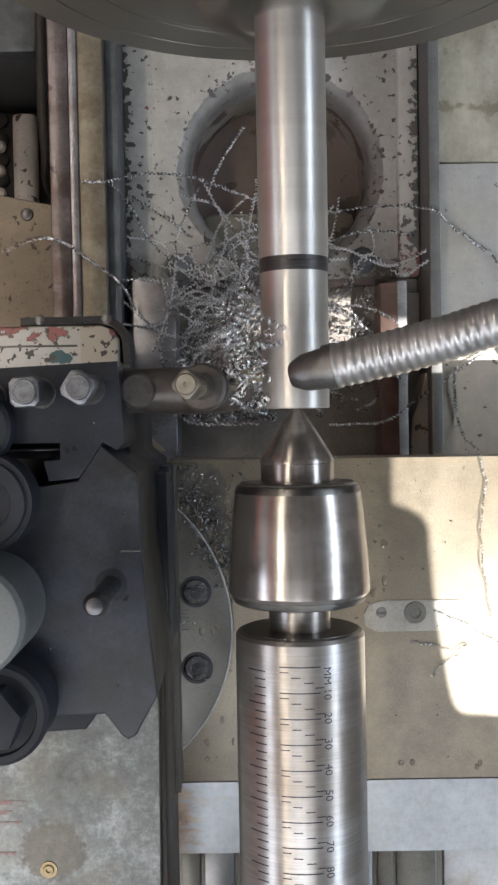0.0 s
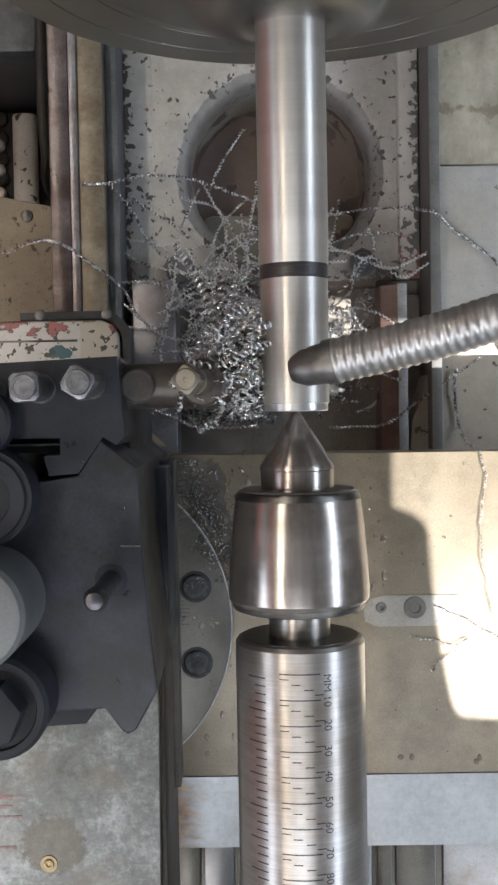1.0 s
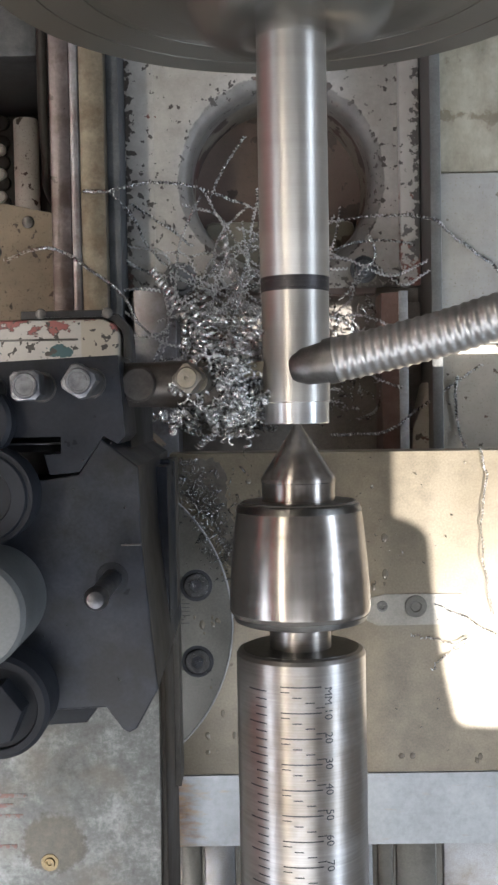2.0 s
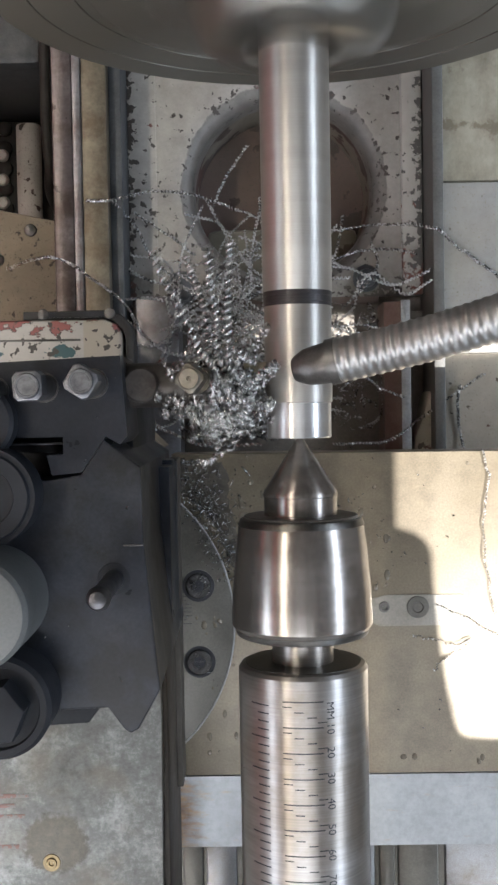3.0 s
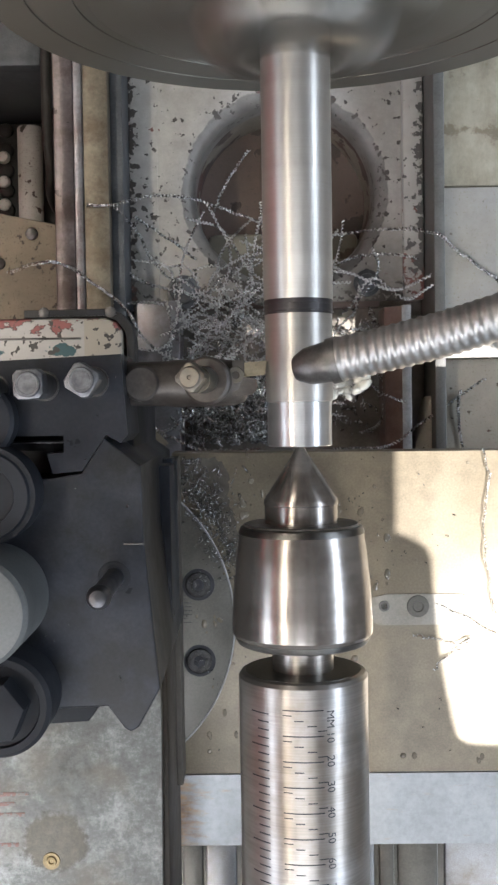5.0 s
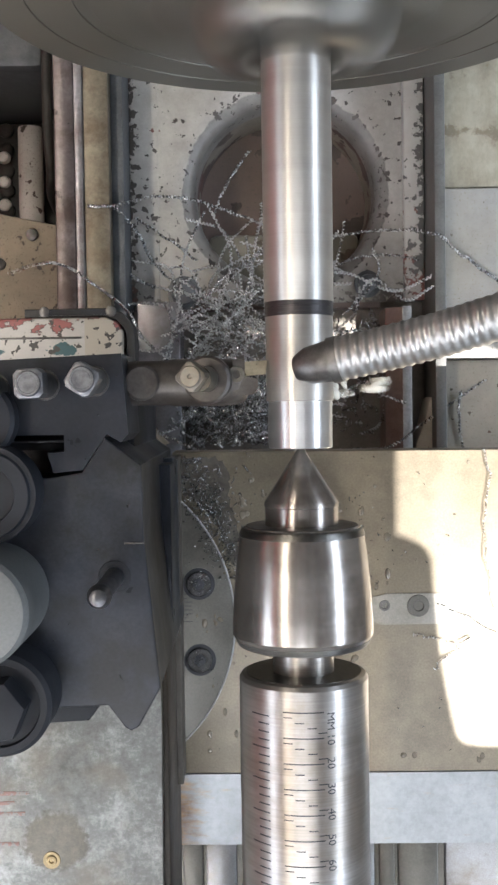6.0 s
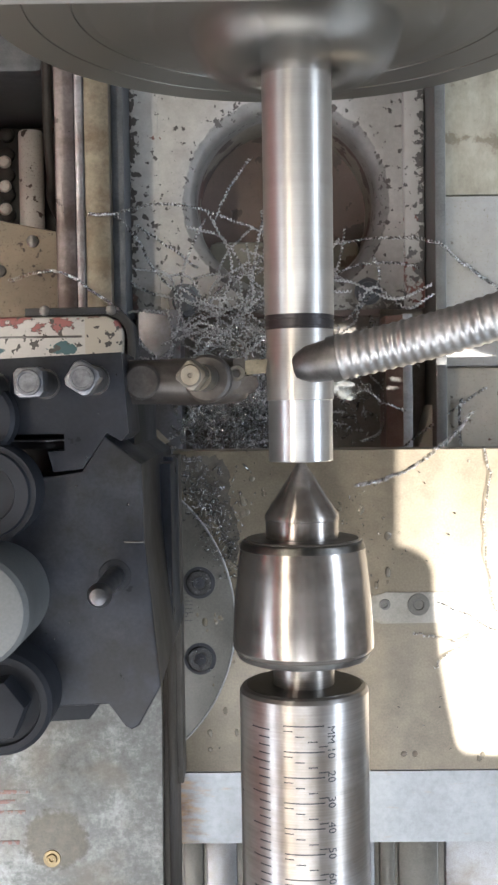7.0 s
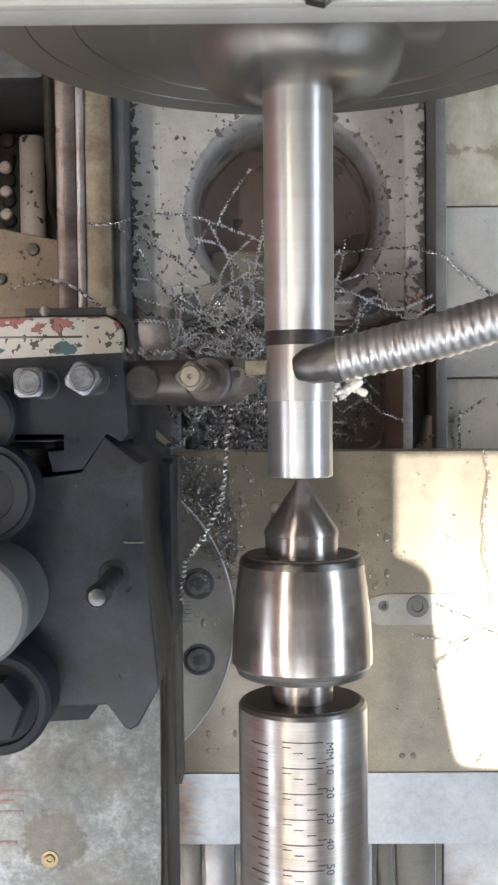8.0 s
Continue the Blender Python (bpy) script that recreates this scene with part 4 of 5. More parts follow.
def top_slide():
    g = thing("sheet_cover", (-110, -190, -135), "mottled galvanised sheet cover over the tool slide", "sheet cover")
    bm = prism([(-240, -112), (-62.6, -112), (-62.6, -148), (-64.2, -300), (-240, -300)], -56, -50, 0.6)
    part("sheet", bm, M_galv, g)
    part("edge", box(-64.4, -60.5, -300, -113, -134, -57.5, 0.5), M_brown, g)
    for x, y, w in ((-141, -176, 17), (-144, -180.5, 14), (-142, -185.5, 16), (-142, -199.5, 13)):
        part("paint_mark", box(x, x + w, y - 1, y + 0.9, -50.1, -49.8, 0.1), M_red, g, "faded red marker stroke")
    part("rivet", revolve([(0, 4.0), (0.5, 3.9), (0.5, 2.5), (1.3, 2.2), (1.4, 1.1), (0.8, 0.8), (0.8, 0)], (-114.3, -207.3, -50), (0, 0, 1), 24), M_brass, g, "brassy washer screw")
    CROSS.append(g)
    t = thing("tool_post", (-95, -60, -131), "blackened steel quick-change tool post", "tool post")
    body = [(-76.9, -11.6), (-62.8, -22.5), (-62.2, -52), (-56.8, -109.8), (-65.5, -125.2), (-68.6, -126.8), (-71.0, -125.4), (-77.4, -116.6), (-150, -119), (-150, -29), (-98, -27), (-86, -25.2)]
    part("body", prism(body, -131, 18, 0.7), M_black, t, smooth=12)
    part("base", box(-80, -57.6, -112, -27, -131, -62, 0.8), M_black, t)
    part("core", box(-150, -70, -30, 14, -131, -25, 1), M_black, t)
    part("lower_jaw", prism([(-150, -119), (-80, -117.5), (-88, -128), (-150, -131)], -110, 0, 1), M_black_knob, t)
    part("locking_pin", revolve([(0, 3.8), (36, 3.6), (38, 4.0), (42, 4.4), (45.5, 3), (46.5, 0)], (-74, -66, 18), (0, 0, 1), 32), M_pin, t, "polished round-headed pin")
    # Thin black disc paints the shade in the hole round the pin.
    part("pin_hole_shade", revolve([(0, 6.4), (0.3, 6.2), (0.3, 4.3)], (-74, -66, 18), (0, 0, 1), 32), M_black_knob, t)
    part("wear_mark", box(-70, -61.9, -53.2, -52.6, 17.8, 18.3, 0.1), M_nozzle, t)
    part("clamp_boss", revolve([(0, 18.5), (17, 18.5), (17, 16.5), (19, 16), (19, 11), (17.5, 10.5), (17.5, 0)], (-119, -32, 18), (0, 0, 1), 48), M_black_knob, t, smooth=25)
    part("clamp_washer", revolve([(0, 15), (8, 15), (9.5, 13.5), (9.5, 0)], (-124.5, -4, 18.4), (0, 0, 1), 48), M_black_knob, t, smooth=25)
    part("lever_boss", revolve([(0, 20.5), (38, 20.5), (40.5, 19.0), (41, 17), (41, 0)], (-120, -72, 18), (0, 0, 1), 64), M_knob, t, "light grey round lever boss", smooth=25)
    bm = revolve([(0, 19.5), (20, 19.5), (22, 18), (22, 15.5), (20.5, 15)], (-115, -110, 18), (0, 0, 1), 64)
    prism([(-115 + 12 * math.cos(radians(8 + 60 * k)), -110 + 12 * math.sin(radians(8 + 60 * k))) for k in range(6)], 36, 50, 1.2, bm)
    part("clamp_nut", bm, M_black_knob, t, smooth=25)
    CROSS.append(t)
    h = thing("tool_holder", (-95, 5, -20), "blackened steel tool holder with square-head set screws", "tool holder")
    bm = prism([(-150, 17.5), (-69.7, 20.8), (-67.5, -10.5), (-70.5, -13.6), (-76, -10.4), (-85.6, -24.2), (-97, -25.2), (-99, -17.4), (-92.5, -17), (-92.5, -10.4), (-150, -10.4)], -24, 18.2, 1.0)
    part("block", bm, M_black, h, smooth=12)
    part("slot_insert", box(-150, -92.6, -16.9, -10.5, -20, 2, 0.3), M_black_knob, h)
    part("slot_edge", box(-150, -92.8, -13.6, -12.9, 2, 9, 0.1), M_bolt, h)
    for x, y, a in ((-99.5, 8.9, 48), (-80.3, 10.2, 12), (-118.7, 7.8, 40)):
        s = part("set_screw", revolve([(0, 5.9), (0.6, 5.9), (0.6, 5.2), (22, 5.2)], (x, y, 18.2), (0, 0, 1), 28), M_nozzle, h)
        bm = prism([(x + 6.5 * math.cos(radians(a + 90 * (k // 2) + (11 if k % 2 else -11))), y + 6.5 * math.sin(radians(a + 90 * (k // 2) + (11 if k % 2 else -11)))) for k in range(8)], 40, 49.0, 0.9)
        revolve([(0, 4.7), (0.8, 4.3), (0.8, 3.6), (0.5, 3.4), (0.5, 0)], (x, y, 49.0), (0, 0, 1), 32, bm)
        part("screw_head", bm, M_bolt, s, "zinc-plated square screw head")
    CROSS.append(h)
    b = thing("boring_bar", (-45, 9.5, 0), "dark round tool bar with a clamped carbide tip", "tool bar")
    part("bar", revolve([(-75, 8.6), (-33, 9.2), (-31, 9.6), (-12, 9.7), (-5, 9.0), (-2, 7.6), (-0.5, 5.0), (-0.5, 0)], (-20, 9.6, -4), (1, 0, 0), 48), M_bar, b)
    part("bar_boss", revolve([(0, 7.2), (6, 7.2), (7, 6.2), (7, 0)], (-64, 9.6, 1), (0.12, 0, 1), 32), M_bar, b)
    part("collar", revolve([(0, 9.6), (4, 9.6), (5, 8.6), (5, 5)], (-36.5, 10.4, 3), (-0.2, 0, 1), 40), M_bar, b)
    bolt = part("clamp_bolt", revolve([(0, 5.2), (14, 5.2)], (-37.2, 10.6, 6), (-0.22, 0, 1), 24), M_bronze, b)
    bm = bmesh.new()
    prism([(5.9 * math.cos(radians(5 + 90 * (k // 2) + (9 if k % 2 else -9))), 5.9 * math.sin(radians(5 + 90 * (k // 2) + (9 if k % 2 else -9)))) for k in range(8)], 0, 8, 0.6, bm)
    revolve([(0, 4.3), (0.7, 3.8), (0.7, 0.9), (0.2, 0.7), (0.2, 0)], (0, 0, 8), (0, 0, 1), 28, bm)
    lean = Matrix.Translation((-41.2, 11.2, 18)) @ Matrix.Rotation(radians(-12), 4, "Y")
    for v in bm.verts:
        v.co = lean @ v.co
    part("bolt_head", bm, M_bronze, bolt, "worn dull square bolt head")
    part("tip_seat", prism([(-27, 18.2), (-22.2, 18.6), (-21.9, 11.4), (-17.4, 10.8), (-16.6, 7.5), (-19, 4.4), (-27, 4)], -6, 4.4, 1.0), M_bar, b)
    part("carbide_tip", prism([(-22.1, 11.6), (-22.1, 17.4), (-13.0, 17.9), (-13.9, 12.3)], 2.4, 5.2, 0.4), M_tip, b, "brassy coated carbide tip")
    part("tip_clamp", revolve([(0, 3.4), (1.2, 3.2), (1.2, 1.7), (0.2, 1.5), (0.2, 0)], (-25.5, 12.4, 4.2), (0, 0, 1), 24), M_bronze, b)
    CROSS.append(b)


top_slide()


def coolant_hose():
    h = thing("coolant_hose", (40, 22, 50), "flexible ribbed metal coolant hose with a dark nozzle", "coolant hose")
    path = smooth_path([(10, 16.0, 39), (30, 20.0, 45), (50, 24.7, 53), (75, 31.4, 63), (110, 36.8, 72), (160, 37, 66), (205, 15, 10), (225, -20, -90), (228, -60, -190)], 640)
    run = np.concatenate(([0.0], np.cumsum([(a - b).length for a, b in zip(path, path[1:])])))
    wave = lambda s: 8.15 + 0.21 * math.cos(2 * math.pi * run[round(s * 639)] / 3.5)
    part("ribbed_tube", sweep(path, wave, 24), M_hose, h, smooth=60)
    d = (path[0] - path[12]).normalized()
    part("nozzle", revolve([(-1, 7.8), (1, 7.7), (9, 6.9), (13, 5.0), (14.2, 4.0), (14.2, 2.6), (10, 2.4), (10, 0)], path[0], d, 40), M_nozzle, h, "dark steel nozzle")
    part("ferrule", revolve([(-3, 8.0), (-3, 8.5), (0.5, 8.5), (0.5, 7.6)], path[0], d, 40), M_nozzle, h)
    RIDERS.append(h)


coolant_hose()


# ---- swarf ----
def coil_mesh(path, turn_r, pitch, wire, per_turn=9, taper=True):
    """A helical chip wound along a path: vertices and quads of a thin three-sided wire."""
    length = sum((b - a).length for a, b in zip(path, path[1:]))
    turns = length / pitch
    n = max(8, int(turns * per_turn))
    fine = smooth_path(path, n) if len(path) < n else path[:n]
    verts, faces, u = [], [], None
    ph = random.random() * 6.28
    spine = []
    for i, p in enumerate(fine):
        tan = (fine[min(i + 1, n - 1)] - fine[max(i - 1, 0)]).normalized()
        u = tan.orthogonal().normalized() if u is None else (u - tan * u.dot(tan)).normalized()
        w = tan.cross(u)
        a = ph + 2 * math.pi * turns * i / (n - 1)
        rad = turn_r * (0.97 + 0.08 * math.sin(i * 0.05 + ph))
        out = u * math.cos(a) + w * math.sin(a)
        spine.append((p + out * rad, out, tan))
    for i, (c, out, tan) in enumerate(spine):
        verts += [c + out * wire * 0.35, c + tan * wire, c - tan * wire]
        if i:
            k = 3 * i
            for j in range(3):
                faces.append((k - 3 + j, k - 3 + (j + 1) % 3, k + (j + 1) % 3, k + j))
    return verts, faces


def ribbon_mesh(centre, size, wire):
    """A loose torn curl: an arc of a wide flat strip."""
    verts, faces = [], []
    turn = Euler([random.uniform(0, 6.28) for _ in range(3)]).to_matrix()
    r = size * random.uniform(0.5, 1.1)
    sweep_a = random.uniform(1.2, 4.5)
    rise = random.uniform(-1, 1) * size * 0.8
    n = max(6, int(sweep_a * 4))
    for i in range(n):
        a = sweep_a * i / (n - 1)
        out = Vector((math.cos(a), math.sin(a), 0))
        c = out * r + Vector((0, 0, rise * i / n))
        e = wire * (1 - 0.6 * abs(2 * i / (n - 1) - 1) ** 3)
        for q in (c + Vector((0, 0, e)), c - Vector((0, 0, e)), c + out * e * 0.3):
            verts.append(turn @ q + centre)
        if i:
            k = 3 * i
            for j in range(3):
                faces.append((k - 3 + j, k - 3 + (j + 1) % 3, k + (j + 1) % 3, k + j))
    return verts, faces


def gather(name, pieces, loc, label, category, group="", kind="", parent=None, material=M_chip):
    verts, faces = [], []
    for v, f in pieces:
        k = len(verts)
        verts += v
        faces += [tuple(i + k for i in q) for q in f]
    off = Vector(loc)
    me = bpy.data.meshes.new(name)
    me.from_pydata([(v - off) * MM for v in verts], [], faces)
    me.materials.append(material)
    me.shade_smooth()
    ob = new(name, me)
    ob.location = off * MM
    if parent is not None:
        ob.parent = parent
        ob.location = off * MM - origin(parent)
    return tagged(ob, label, category, group, kind)


def rough_path(points, jitter, n=0):
    n = n or len(points) * 4
    return [p + Vector([random.gauss(0, jitter) for _ in range(3)]) for p in smooth_path(points, n)]


LABEL_COIL = "long thin coiled steel chip lying on the machine"


def coil_thing(points, turn_r=0.95, pitch=2.55, wire=0.62, label=LABEL_COIL, jitter=0.22):
    path = rough_path(points, jitter)
    mid = points[len(points) // 2]
    return gather("chip_coil", [coil_mesh(path, turn_r, pitch, wire)], mid, label, "metal chip", "coiled chips")


def lying_swarf():
    # strings over the bed, the ways and the rear casting
    for pts in (
            [(-185, 95, -300.0), (-150, 92, -232.0), (-133, 90, -232.0), (-114, 77, -233.0), (-97, 63, -238.0), (-88, 45, -250.0)],
            [(-120, 128, -235.0), (-104, 128, -236.0), (-82, 140, -270.0), (-56, 138, -270.0), (-31, 129, -270.0), (-9, 121, -270.0)],
            [(-103, 127, -238.0), (-92, 116, -272.0), (-82, 97, -274.0), (-65, 80, -274.0), (-52, 68, -270.0), (-36, 46, -270.0)],
            [(-95, 128, -277.0), (-72, 113, -278.0), (-54, 99, -278.0)],
            [(38, 113, -275.0), (59, 116, -275.0), (80, 116, -270.0), (91, 112, -252.0), (102, 106, -238.0), (112, 99, -248.0), (123, 93, -252.0), (131, 86, -252.0), (140, 80, -252.0), (150, 64, -252.0)],
            [(44, 62, -268.0), (58, 76, -262.0), (66, 90, -264.0), (62, 104, -272.0)],
            [(40, 8, -270.0), (54, 16, -262.0), (66, 8, -258.0), (80, 2, -250.0)],
            [(36, 30, -270.0), (50, 24, -262.0), (58, 36, -266.0), (48, 52, -272.0)],
            [(-82, -2, -190.0), (-75, -12, -190.0), (-64, -18, -190.0), (-51, -24, -190.0), (-32, -25, -190.0), (-13, -25, -190.0)],
            [(33, -27, -240.0), (51, -27, -240.0), (69, -26, -245.0), (88, -14, -250.0), (112, 2, -257.0), (134, 17, -258.0)],
            [(117, 9, -258.0), (116, -6, -258.0), (119, -32, -255.0), (119, -44, -200.0)],
            [(-42, 127, -275.0), (-36, 144, -277.0), (-27, 157, -270.0), (-18, 167, -260.0)],
            [(-31, 54, -270.0), (-20, 79, -260.0), (-14, 100, -255.0), (3, 107, -260.0)],
            [(-71, 53, -255.0), (-49, 71, -250.0), (-34, 85, -250.0), (-9, 101, -255.0)],
            [(40, 94, -272.0), (55, 99, -270.0), (77, 99, -268.0), (92, 96, -268.0)]):
        coil_thing(pts)
    random.seed(5)
    # the tangled nest in the gap between the ways
    pieces = []
    for k in range(66):
        c = Vector((random.gauss(-22, 30), random.gauss(52, 30), random.uniform(-291, -232)))
        if k % 8 == 0:
            c = Vector((random.uniform(20, 76), random.uniform(0, 96), random.uniform(-291, -245)))
        c.x, c.y = max(-70, min(76, c.x)), max(-12, min(100, c.y))
        if c.y > 68:
            c.z = max(c.z, -274)
        d = Vector((random.gauss(0, 1), random.gauss(0, 1), random.gauss(0, 0.25))).normalized()
        side = Vector((-d.y, d.x, 0)) * random.uniform(-17, 17)
        h = random.uniform(22, 56)
        pts = [c - d * h, c - d * h * 0.4 + side, c + d * h * 0.3 - side * 0.4, c + d * h]
        for q in pts:
            q.z = min(max(q.z, -291 if q.y < 66 else -277), -232)
            q.y = max(q.y, -18)
        pieces.append(coil_mesh(rough_path(pts, 0.25, 9), random.uniform(0.75, 1.0), random.uniform(2.4, 2.9), random.uniform(0.5, 0.64), 8))
    gather("swarf_nest", pieces, (0, 45, -330), "tangled nest of bright coiled steel swarf in the bed gap", "swarf", kind="stuff", material=M_nest)
    pieces = []
    for k in range(620):
        c = Vector((random.gauss(-28, 22), random.gauss(6, 15), random.uniform(-300, -252)))
        c.x, c.y = max(-90, min(70, c.x)), max(-22, min(60, c.y))
        pieces.append(ribbon_mesh(c, random.uniform(1.5, 3.6), random.uniform(0.3, 0.7)))
    for k in range(330):
        c = Vector((random.uniform(-70, -4), random.uniform(-24, 16), random.uniform(-270, -240)))
        c.y = max(-21, c.y)
        pieces.append(ribbon_mesh(c, random.uniform(3, 6.5), random.uniform(0.5, 1.1)))
    for k in range(640):
        c = Vector((random.uniform(-62, 67), random.uniform(-18, 64), random.uniform(-292, -272)))
        pieces.append(ribbon_mesh(c, random.uniform(2.0, 5.0), random.uniform(0.35, 0.8)))
    gather("swarf_shreds", pieces, (-28, 8, -330), "short torn steel shreds piled under the tool", "swarf", kind="stuff")
    # riding on the cross slide
    pieces = []
    for k in range(620):
        a = random.random()
        c = Vector((-54 + 25 * a ** 1.1 + random.gauss(0, 4.0), -36 - 44 * a + random.gauss(0, 10), -133.6 + abs(random.gauss(0, 0.9))))
        c.x, c.y = max(-56, c.x), min(-28, max(-92, c.y))
        if (c.x + 118.6) ** 2 + (c.y + 115) ** 2 < 7900:
            c.z += 3.3
        pieces.append(ribbon_mesh(c, random.uniform(0.7, 1.9), random.uniform(0.2, 0.45)))
    for k in range(90):
        c = Vector((random.uniform(-58, 100), random.uniform(-190, -30), -134.2))
        if k % 2:
            c = Vector((random.gauss(38, 9), random.gauss(-70, 24), -134.2))
        if (c.x + 118.6) ** 2 + (c.y + 115) ** 2 < 7900:
            c.z += 3.2
        pieces.append(ribbon_mesh(c, random.uniform(0.6, 1.5), random.uniform(0.2, 0.4)))
    for k in range(26):
        c = Vector((random.gauss(-30, 8), random.gauss(-44, 11), -133.8))
        pieces.append(ribbon_mesh(c, random.uniform(1.5, 3.2), random.uniform(0.3, 0.6)))
    for cy, n in ((-94.8, 22), (-135.7, 9)):
        for k in range(n):
            a, r = random.uniform(0, 6.28), random.uniform(0, 7.0)
            pieces.append(ribbon_mesh(Vector((-48.8 + r * math.cos(a), cy + r * math.sin(a), -129.7)), random.uniform(0.8, 2.2), random.uniform(0.2, 0.4)))
    for x, y in ((-70.7, -105.7), (-66, -52.5), (-84, -20), (-72, 12), (-79, -3), (-98, -90), (-92, -84), (-101, -88), (-73, -13), (-88, -31), (-68, -38), (-80, -56)):
        pieces.append(ribbon_mesh(Vector((x, y, 19.0)), random.uniform(0.5, 1.0) if x != -70.7 else 2.4, 0.22))
    s = gather("swarf_crumbs", pieces, (-45, -60, -135), "wet steel crumbs clinging to the cross slide", "swarf", kind="stuff", material=M_wet_chip)
    CROSS.append(s)
    for pts in (
            [(104, -24, -133.2), (107, -41, -133.2), (104, -62, -133.2), (105, -86, -133.2), (110, -114, -133.2)],
            [(78, -107, -133.2), (94, -115, -133.2), (115, -127, -133.2)],
            [(65, -124, -133.2), (76, -126, -133.2), (88, -129, -133.2), (97, -126, -133.2)],
            [(76, -143, -133.2), (85, -135, -133.2), (97, -127, -133.2)]):
        CROSS.append(coil_thing(pts, 0.6, 1.8, 0.30, "fine coiled steel chip lying on the cross slide", 0.4))


lying_swarf()


def flying_bundle(seed, radius, tall, coils):
    """A ball of fresh chips whirling at the tool."""
    random.seed(seed)
    pieces = []
    for k in range(60):
        c = Vector([random.gauss(0, 0.42) for _ in range(3)])
        if c.length > 1:
            c.normalize()
        c = Vector((c.x * radius, c.y * tall, c.z * radius * 0.7))
        pieces.append(ribbon_mesh(c, random.uniform(1.6, 4.2), random.uniform(0.28, 0.5)))
    for k in range(int(2.4 * radius)):
        c = Vector([random.gauss(0, 0.45) for _ in range(3)])
        c = Vector((c.x * radius, c.y * tall, c.z * radius * 0.7))
        d = Vector([random.gauss(0, 1) for _ in range(3)]).normalized() * random.uniform(6, 14)
        pieces.append(coil_mesh(rough_path([c - d, c + Vector([random.gauss(0, 4) for _ in range(3)]), c + d], 0.6, 8), 1.3, 2.8, 0.62, 8))
    for tip in coils:
        tip = Vector(tip)
        mid = tip * 0.5 + Vector([random.gauss(0, 3) for _ in range(3)])
        pieces.append(coil_mesh(rough_path([Vector((0, 0, 0)), mid, tip], 0.5, 8), 1.4, 2.9, 0.7, 9))
    return gather("chip_bundle", pieces, (0, 0, 0), "whirling bundle of fresh bright curled steel chips", "swarf", "chip bundles at the tool", "stuff")


BUNDLES = [
    (flying_bundle(11, 10, 24, [(-6, 30, 3), (-12, 22, 0)]), 0),
    (flying_bundle(12, 17, 17, [(-24, 50, 6), (-4, 40, 2), (14, 30, 12)]), 1),
    (flying_bundle(13, 20, 16, [(-14, 62, 8), (8, 58, 10), (16, 60, 4), (26, 14, 18)]), 2)]


def loose_coils():
    random.seed(21)
    a = coil_thing([(-26, 6, 0), (-30, -14, -2), (-32, -36, -4), (-40, -54, -6), (-48, -66, -8), (-50, -82, -10)], 1.0, 2.6, 0.55, "long coiled steel chip hanging from the tool")
    b = coil_thing([(24, -36, 0), (40, -30, 0), (52, -22, 0), (66, -8, 0), (74, 4, 0)], 1.0, 2.6, 0.55, "coiled steel chip flung off the bar")
    c = coil_thing([(-74, 24, 0), (-50, 23, 0), (-32, 31, 0), (-14, 30, 0)], 1.0, 2.6, 0.55, "coiled steel chip flung behind the tool")
    return a, b, c


HANGING, FLUNG, TRAILING = loose_coils()


def coolant_drops():
    random.seed(31)
    out = []
    for k in range(9):
        bm = bmesh.new()
        for j in range(random.randint(2, 4)):
            r = random.uniform(1.0, 2.4)
            m = Matrix.Translation((random.gauss(0, 2.4), random.gauss(0, 1.2), random.gauss(0, 1))) @ Matrix.Diagonal((random.uniform(1, 1.9), 1, 0.8, 1))
            bmesh.ops.create_icosphere(bm, subdivisions=2, radius=r, matrix=m)
        for v in bm.verts:
            v.co += noise.noise_vector(v.co * 0.6) * 0.5
        out.append(solo("coolant_drop", bm, M_cool, (0, 0, 0), "milky coolant splash thrown off the turning bar", "coolant", "coolant splashes", smooth=80))
    return out


DROPS = coolant_drops()


def chip_hook():
    h = thing("chip_hook", (-400, 0, 40), "flat steel bar hook used to pull chips away", "chip hook")
    bm = prism([(-640, -4.6), (-420, -3.6), (-406, -2.4), (-400, 1.0), (-403, 1.6), (-420, 1.8), (-640, 3.4)], 38.6, 41.4, 0.5)
    part("blade", bm, M_strip, h)
    part("grip", box(-760, -630, -14, 13, 29, 51, 7), M_rubber, h)
    return h


HOOK = chip_hook()


